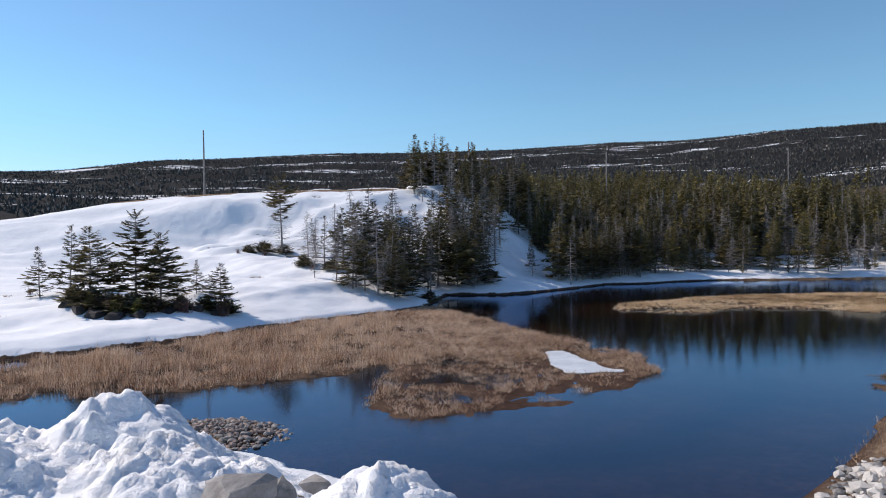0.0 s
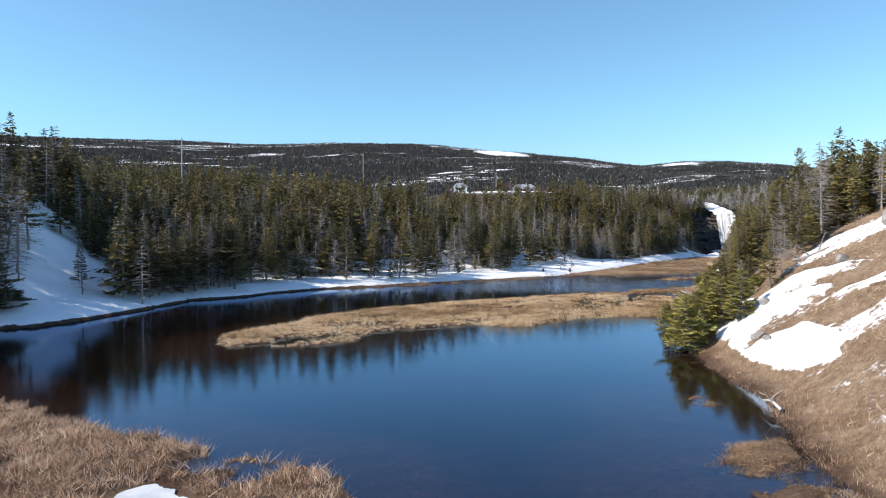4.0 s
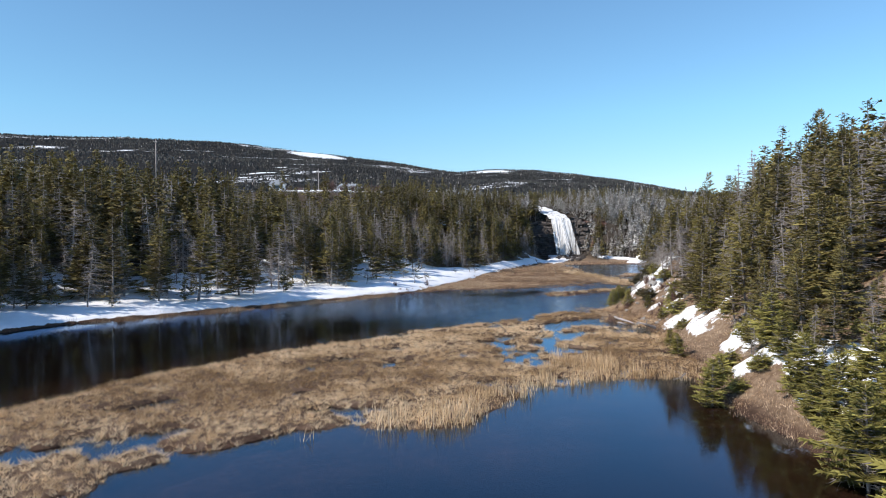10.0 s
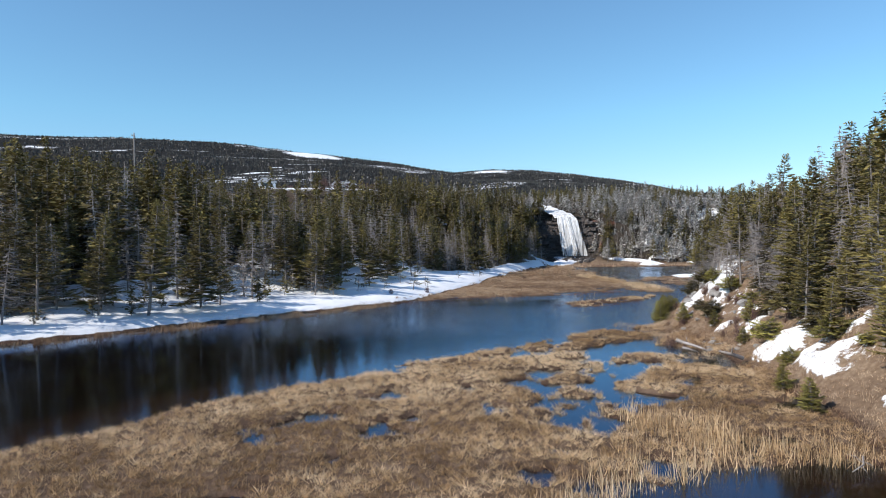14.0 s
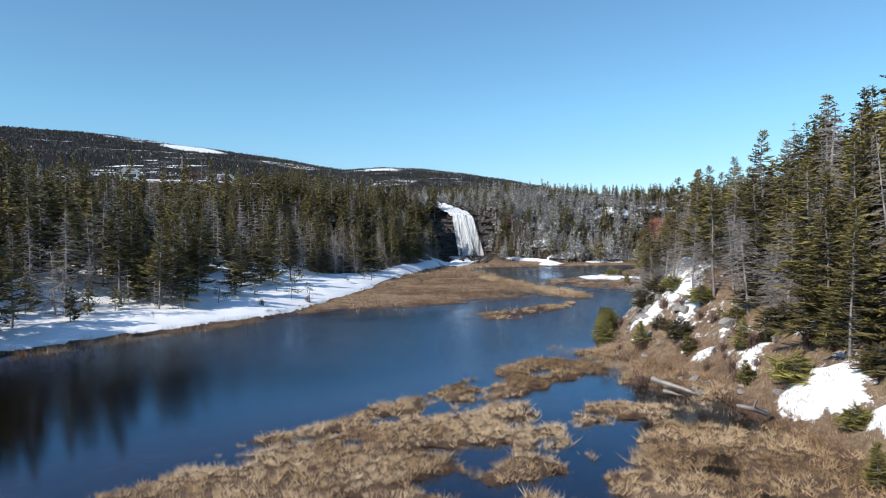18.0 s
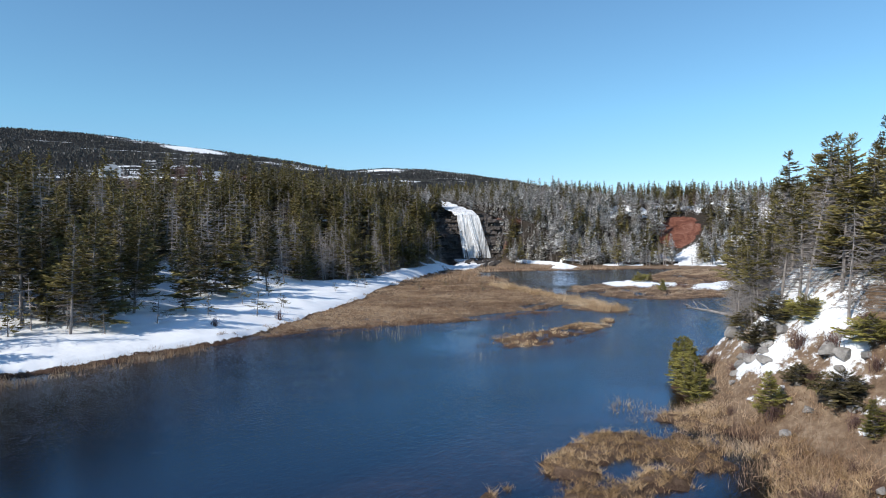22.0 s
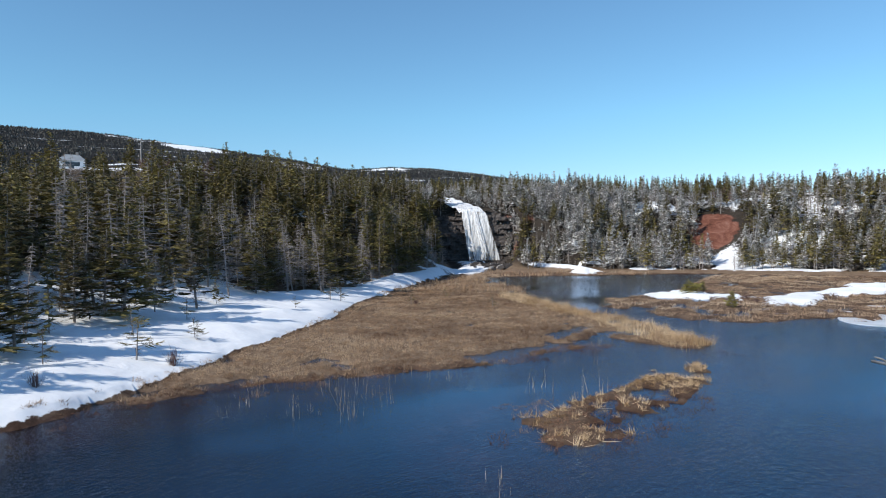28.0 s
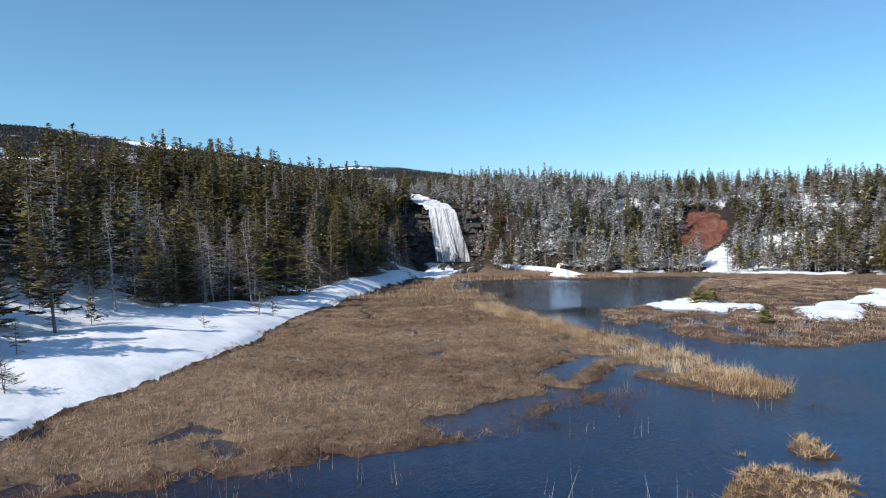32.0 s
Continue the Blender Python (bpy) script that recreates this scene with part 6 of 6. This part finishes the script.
for x, y, s in ((158.4, 95.4, 0.8), (52.2, 55.8, 0.5), (50.8, 55.2, 0.4), (49.3, 54.2, 0.35)):
    plant(BUSHY, x, y, random.uniform(0, 360), s, 6)
for x, y in zip(*scatter(36, 88, 40, 77, 2.1, keep_foot, 143)):
    plant(random.choice((BUSHY, MOUND)) if x > 60 else random.choice((BUSHY, LOW, BUSHY)), x, y, random.uniform(0, 360), random.uniform(0.25, 0.6) * (1.25 if x > 64 else 1.0), 6)
SAPLING = tree_thing(spruce(52, 2.2, 1.2, 0.2, 0.42, 5, 6, 0.35, 0.4), "stunted_spruce", "stunted spruce sapling poking out of the snow", M_NEEDLE, "stunted saplings")
for x, y, s in ((94.6, 112.2, 1.0), (101.2, 115.6, 0.6), (98.4, 117.8, 0.9), (128.6, 127.2, 0.9), (129.6, 126.6, 0.8), (119, 123.4, 0.5), (90.2, 113.2, 0.8), (85.4, 113.0, 1.0), (80.6, 112.0, 0.9), (101.0, 115.2, 0.55), (104.6, 120.6, 0.7), (134.2, 120.4, 0.55), (142.6, 121.0, 0.6), (134, 110.5, 0.65)):
    plant(SAPLING, x, y, random.uniform(0, 360), s, 8)
TWIGS = new("bare_shrub", tri_mesh("bare_shrub", *bush(61, 1.0), [M_TWIG]))
tagged(TWIGS, "bare reddish-brown shrub with fine upright twigs", "shrub", "bare shrubs")
shrubs = [(-24.5, 92.6, 1.0), (-20.2, 95.5, 0.9), (-27.6, 90.8, 0.8), (-40.5, 66, 0.8), (-44, 64, 0.7), (72.6, 70.6, 1.1), (134.4, 120.0, 0.7), (153, 88.6, 0.9), (149, 87.2, 0.8), (-15.4, 79.6, 0.9), (95.8, 110.9, 1.0), (88.2, 110.2, 0.8), (76.4, 66.8, 0.8), (79.6, 69, 0.7), (86, 75, 0.7), (164, 97, 1.0)]
for i in range(22):
    t = random.random()
    shrubs.append((-30.5 + 12 * t + random.gauss(0, 0.5), 54.6 + 3 * t + random.gauss(0, 0.7), random.uniform(0.8, 1.5)))
for i in range(30):
    x, y = 70 + 16 * random.random(), 0.0
    y = 64.6 + (x - 70) * 0.55 + random.gauss(0, 1.6)
    shrubs.append((x, y, random.uniform(0.4, 0.9)))
for i in range(34):
    shrubs.append((172 + random.uniform(0, 62), 205 + random.uniform(0, 46), random.uniform(2.2, 4.2)))
for i in range(16):
    shrubs.append((262 + random.uniform(0, 16), 92 + random.uniform(0, 16), random.uniform(2.2, 4.0)))
for i, (x, y, s) in enumerate(shrubs):
    m = pose(x, y, float(gz(x, y)) - 0.05, 0, 0, random.uniform(0, 360))
    if i:
        copy_thing(TWIGS, m).scale = (s, s, s)
    else:
        TWIGS.matrix_basis = m
        TWIGS.scale = (s, s, s)

# ---- the waterfall ----
TO_EYE, RIGHT = Vector((-0.88, -0.47, 0)), Vector((0.47, -0.88, 0))
FALL_O = Vector((235.6, 161.4, 0))


FALL_V = np.arange(-15, 17.01, 0.25)
FALL_U = np.arange(-9, 10.01, 0.1)
PROFILE = np.array([gz(FALL_O.x + TO_EYE.x * FALL_U + RIGHT.x * v, FALL_O.y + TO_EYE.y * FALL_U + RIGHT.y * v) for v in FALL_V])


def wall_u(v, z):
    """How far in front of the falls' middle the rock face stands at v metres to the right and height z: a layered, blocky wall before the slope."""
    col = PROFILE[int(np.clip(round((v + 15) / 0.25), 0, len(FALL_V) - 1))]
    hit_ = np.nonzero(col > z)[0]
    slope = FALL_U[hit_[-1]] if len(hit_) else -9.0
    plan = 0.2 + 0.75 * max(0.0, -12.0 - v) + 0.22 * max(0.0, v - 2.5) + (15.4 - z) * 0.07
    layer = math.floor(z / 1.15 + 0.5 * noise.noise(Vector((v * 0.12, 0.0, 3.0))))
    cell = math.floor(v / 2.1 + 0.7 * (layer % 3))
    block = noise.cell(Vector((cell * 3.7 + 0.5, layer * 5.3 + 0.5, 0.5)))
    ledge = 0.28 * (layer % 2) + 0.75 * block
    return max(min(slope, plan + 3.0), plan) + ledge + 0.25 * noise.noise(Vector((v * 1.3, z * 1.6, 7.0)))


def cliff():
    """The rock face behind and beside the falls."""
    base = new("cliff")
    tagged(base, "dark layered rock cliff with a rusty red streak beside the waterfall", "cliff", kind="structure")
    vs, zs = np.arange(-14, 14.01, 0.22), np.arange(0.2, 15.5, 0.22)
    V, red = [], []
    for z in zs:
        for v in vs:
            p = FALL_O + TO_EYE * wall_u(v, z) + RIGHT * v
            V.append((p.x, p.y, min(z, 15.3 - 0.35 * max(0.0, abs(v + 3) - 5))))
            red.append(0.85 * math.exp(-((v - 8.4) / 1.7) ** 2 - ((z - 4.4) / 3.0) ** 2) + 0.9 * math.exp(-((v - 6.0) / 1.8) ** 2 - ((z - 14.2) / 1.1) ** 2))
    k = len(vs)
    Fq = [(j * k + i, j * k + i + 1, (j + 1) * k + i + 1, (j + 1) * k + i) for j in range(len(zs) - 1) for i in range(k - 1)]
    part("rock_face", tri_mesh("rock_face", V, Fq, [M_CLIFF], None, False, {"red": red}), base)


cliff()


def waterfall():
    base = new("waterfall")
    tagged(base, "white waterfall spreading as it drops over a dark cliff", "waterfall")

    def sheet(name, s0, s1, off, seed, ztop=15.7, zlow=1.9, cols=60, rows=60):
        """A part of the curtain between the shares s0 and s1 of its width."""
        V, edge, down = [], [], []
        for j in range(rows + 1):
            t = j / rows
            v0, v1 = -6.9 + 1.9 * t ** 1.5, float(np.interp(t, [0, 0.1, 0.3, 0.6, 1.0], [-0.2, 0.5, 1.2, 2.5, 3.9]))
            for i in range(cols + 1):
                q = s0 + (s1 - s0) * i / cols
                v = v0 + (v1 - v0) * q + 0.3 * noise.noise(Vector((q * 5, t * 4, seed + 9))) * t
                z = ztop + (zlow - ztop) * t - 0.5 * noise.noise(Vector((q * 7, 1.0, seed))) * (t < 0.02) - 0.7 * q * (1 - t)
                r = noise.noise(Vector((q * 14, t * 1.0, seed))) * 0.2 + noise.noise(Vector((q * 40, t * 2.2, seed))) * 0.05
                u = 1.15 + 2.3 * math.sqrt(t) + off + 0.5 * r * (0.3 + 0.7 * t)
                p = FALL_O + TO_EYE * u + RIGHT * v
                V.append((p.x, p.y, z))
                edge.append(min(1.0, min(i, cols - i) / (0.07 * cols)) if off == 0 else min(1.0, min(i, cols - i) / (0.4 * cols)))
                down.append(t)
        k = cols + 1
        Fq = [(j * k + i, j * k + i + 1, (j + 1) * k + i + 1, (j + 1) * k + i) for j in range(rows) for i in range(cols)]
        ob = part(name, tri_mesh(name, V, Fq, [M_FALL], None, True, {"edge": edge, "down": down}), base)
        return ob
    sheet("curtain", 0.0, 1.0, 0.0, 1.0)
    for k in range(5):
        a = random.uniform(0.08, 0.86)
        sheet("strand", a, a + random.uniform(0.07, 0.16), 0.3 + 0.3 * random.random(), 10.0 + k, 15.6, 1.6 + random.uniform(0, 4.0), 10, 40)
    # the chute above the lip
    V, cols, rows = [], 16, 30
    lip = FALL_O + TO_EYE * 1.7 + RIGHT * -4.0
    line = [Vector((lip.x, lip.y, 0)), Vector((238.8, 172.2, 0)), Vector((243.3, 179, 0)), Vector((253, 191, 0))]
    for j in range(rows + 1):
        t = j / rows * 3
        i0 = min(int(t), 2)
        c = line[i0].lerp(line[i0 + 1], t - i0)
        for i in range(cols + 1):
            s = (i / cols - 0.5) * float(np.interp(t, [0, 0.5, 1.2, 3], [6.6, 7.0, 6.6, 6.0]))
            p = c + RIGHT * s
            z = 15.65 + 3.9 * min(t / 2, 1.3) + 0.35 * noise.noise(Vector((s, t * 5, 4))) + 0.08 * math.sin(t * 9) * (t < 2) - 0.9 * max(0.0, 1 - t / 0.35) ** 2
            V.append((p.x, p.y, z))
    k = cols + 1
    Fq = [(j * k + i, j * k + i + 1, (j + 1) * k + i + 1, (j + 1) * k + i) for j in range(rows) for i in range(cols)]
    n = len(V)
    part("chute", tri_mesh("chute", V, Fq, [M_FALL], None, True, {"edge": [1.0] * n, "down": [0.0] * n}), base)


waterfall()
for i in range(46):
    t = random.random()
    x, y = 206 + 26 * t + random.gauss(0, 1.5), 144 + 15.5 * t + random.gauss(0, 2.6)
    rock(random.choice(DARK_ROCKS if random.random() < 0.7 else GREY_ROCKS), x, y, random.uniform(0.6, 1.9), "wet dark boulder in the stream below the waterfall", None, 1.2, group="boulders below the falls", sink=0.2)


# ---- poles and house ----
def box(name, parent, x0, x1, y0, y1, z0, z1, mat, label="", bevel=0.02):
    bm = bmesh.new()
    bmesh.ops.create_cube(bm, size=1.0)
    bmesh.ops.scale(bm, vec=(x1 - x0, y1 - y0, z1 - z0), verts=bm.verts)
    bmesh.ops.bevel(bm, geom=bm.edges[:], offset=bevel, segments=1, affect="EDGES")
    bmesh.ops.translate(bm, vec=((x0 + x1) / 2, (y0 + y1) / 2, (z0 + z1) / 2), verts=bm.verts)
    me = bpy.data.meshes.new(name)
    bm.to_mesh(me)
    bm.free()
    me.materials.append(mat)
    return part(name, me, parent, label)


def utility_pole(x, y, top, turn, arm=True):
    base = new("utility_pole")
    z = float(gz(x, y))
    h = top - z
    base.matrix_basis = pose(x, y, z, 0, 0, turn)
    tagged(base, "weathered grey wooden utility pole with a crossarm" if arm else "plain weathered grey wooden pole", "pole", "utility poles")
    s = Soup()
    s.add(*tube([(0, 0, -0.5), (0, 0, h * 0.5), (0, 0, h)], [0.2, 0.17, 0.13], 8))
    part("shaft", tri_mesh("shaft", *s.arrays(), [M_POLE], None, True), base)
    if not arm:
        return
    box("crossarm", base, -0.8, 0.8, 0.13, 0.25, h - 0.9, h - 0.72, M_POLE)
    for k in (-0.7, 0.0, 0.7):
        w = Soup()
        w.add(*tube([(k, 0.19, h - 0.74), (k, 0.19, h - 0.55), (k, 0.19, h - 0.45)], [0.05, 0.07, 0.03], 6))
        part("insulator", tri_mesh("insulator", *w.arrays(), [M_ROOF], None, True), base)


for x, y, top, turn in ((-44.0, 125.0, 28.2, 5), (5.9, 147.9, 28.6, 10), (41.1, 168.7, 28.6, 25), (118, 230, 37, 30), (236, 330, 41.5, 40), (192, 246, 35.5, 30)):
    utility_pole(x, y, top, turn, top > 30)


def house(x, y, z, turn, w, d, h):
    base = new("house")
    base.matrix_basis = pose(x, y, z, 0, 0, turn)
    tagged(base, "white clapboard house with a grey metal roof in the snow", "house")
    wall = box("wall", base, -w / 2, w / 2, -d / 2, d / 2, -1.2, h, M_SIDING)
    bm = bmesh.new()
    e, r = 0.5, 1.7
    P = [bm.verts.new(c) for c in ((-w / 2 - e, -d / 2 - e, h), (w / 2 + e, -d / 2 - e, h), (w / 2 + e, d / 2 + e, h), (-w / 2 - e, d / 2 + e, h), (-w / 2 + 1.2, 0, h + r), (w / 2 - 1.2, 0, h + r))]
    for f in ((0, 1, 5, 4), (2, 3, 4, 5), (1, 2, 5), (3, 0, 4), (3, 2, 1, 0)):
        bm.faces.new([P[i] for i in f])
    me = bpy.data.meshes.new("roof")
    bm.to_mesh(me)
    bm.free()
    me.materials.append(M_ROOF)
    roof = part("roof", me, base)
    box("chimney", roof, 0.8, 1.4, -0.3, 0.3, h + 0.9, h + 2.3, M_ROCK)
    for k in np.linspace(-w / 2 + 1.4, w / 2 - 1.4, 4):
        f = box("window", base, k - 0.55, k + 0.55, -d / 2 - 0.06, -d / 2 + 0.02, 0.9, 2.1, M_SIDING)
        box("pane", f, k - 0.45, k + 0.45, -d / 2 - 0.09, -d / 2 - 0.05, 1.0, 2.0, M_GLASS)
    box("door", base, -0.5, 0.5, -d / 2 - 0.07, -d / 2 + 0.02, -0.2, 1.85, M_GLASS)


house(202.5, 240.0, float(gz(202.5, 240)) + 0.3, -40, 9.0, 7, 2.4)
house(172.5, 246.0, float(gz(172.5, 246)) + 0.3, -35, 5.5, 4.5, 2.4)
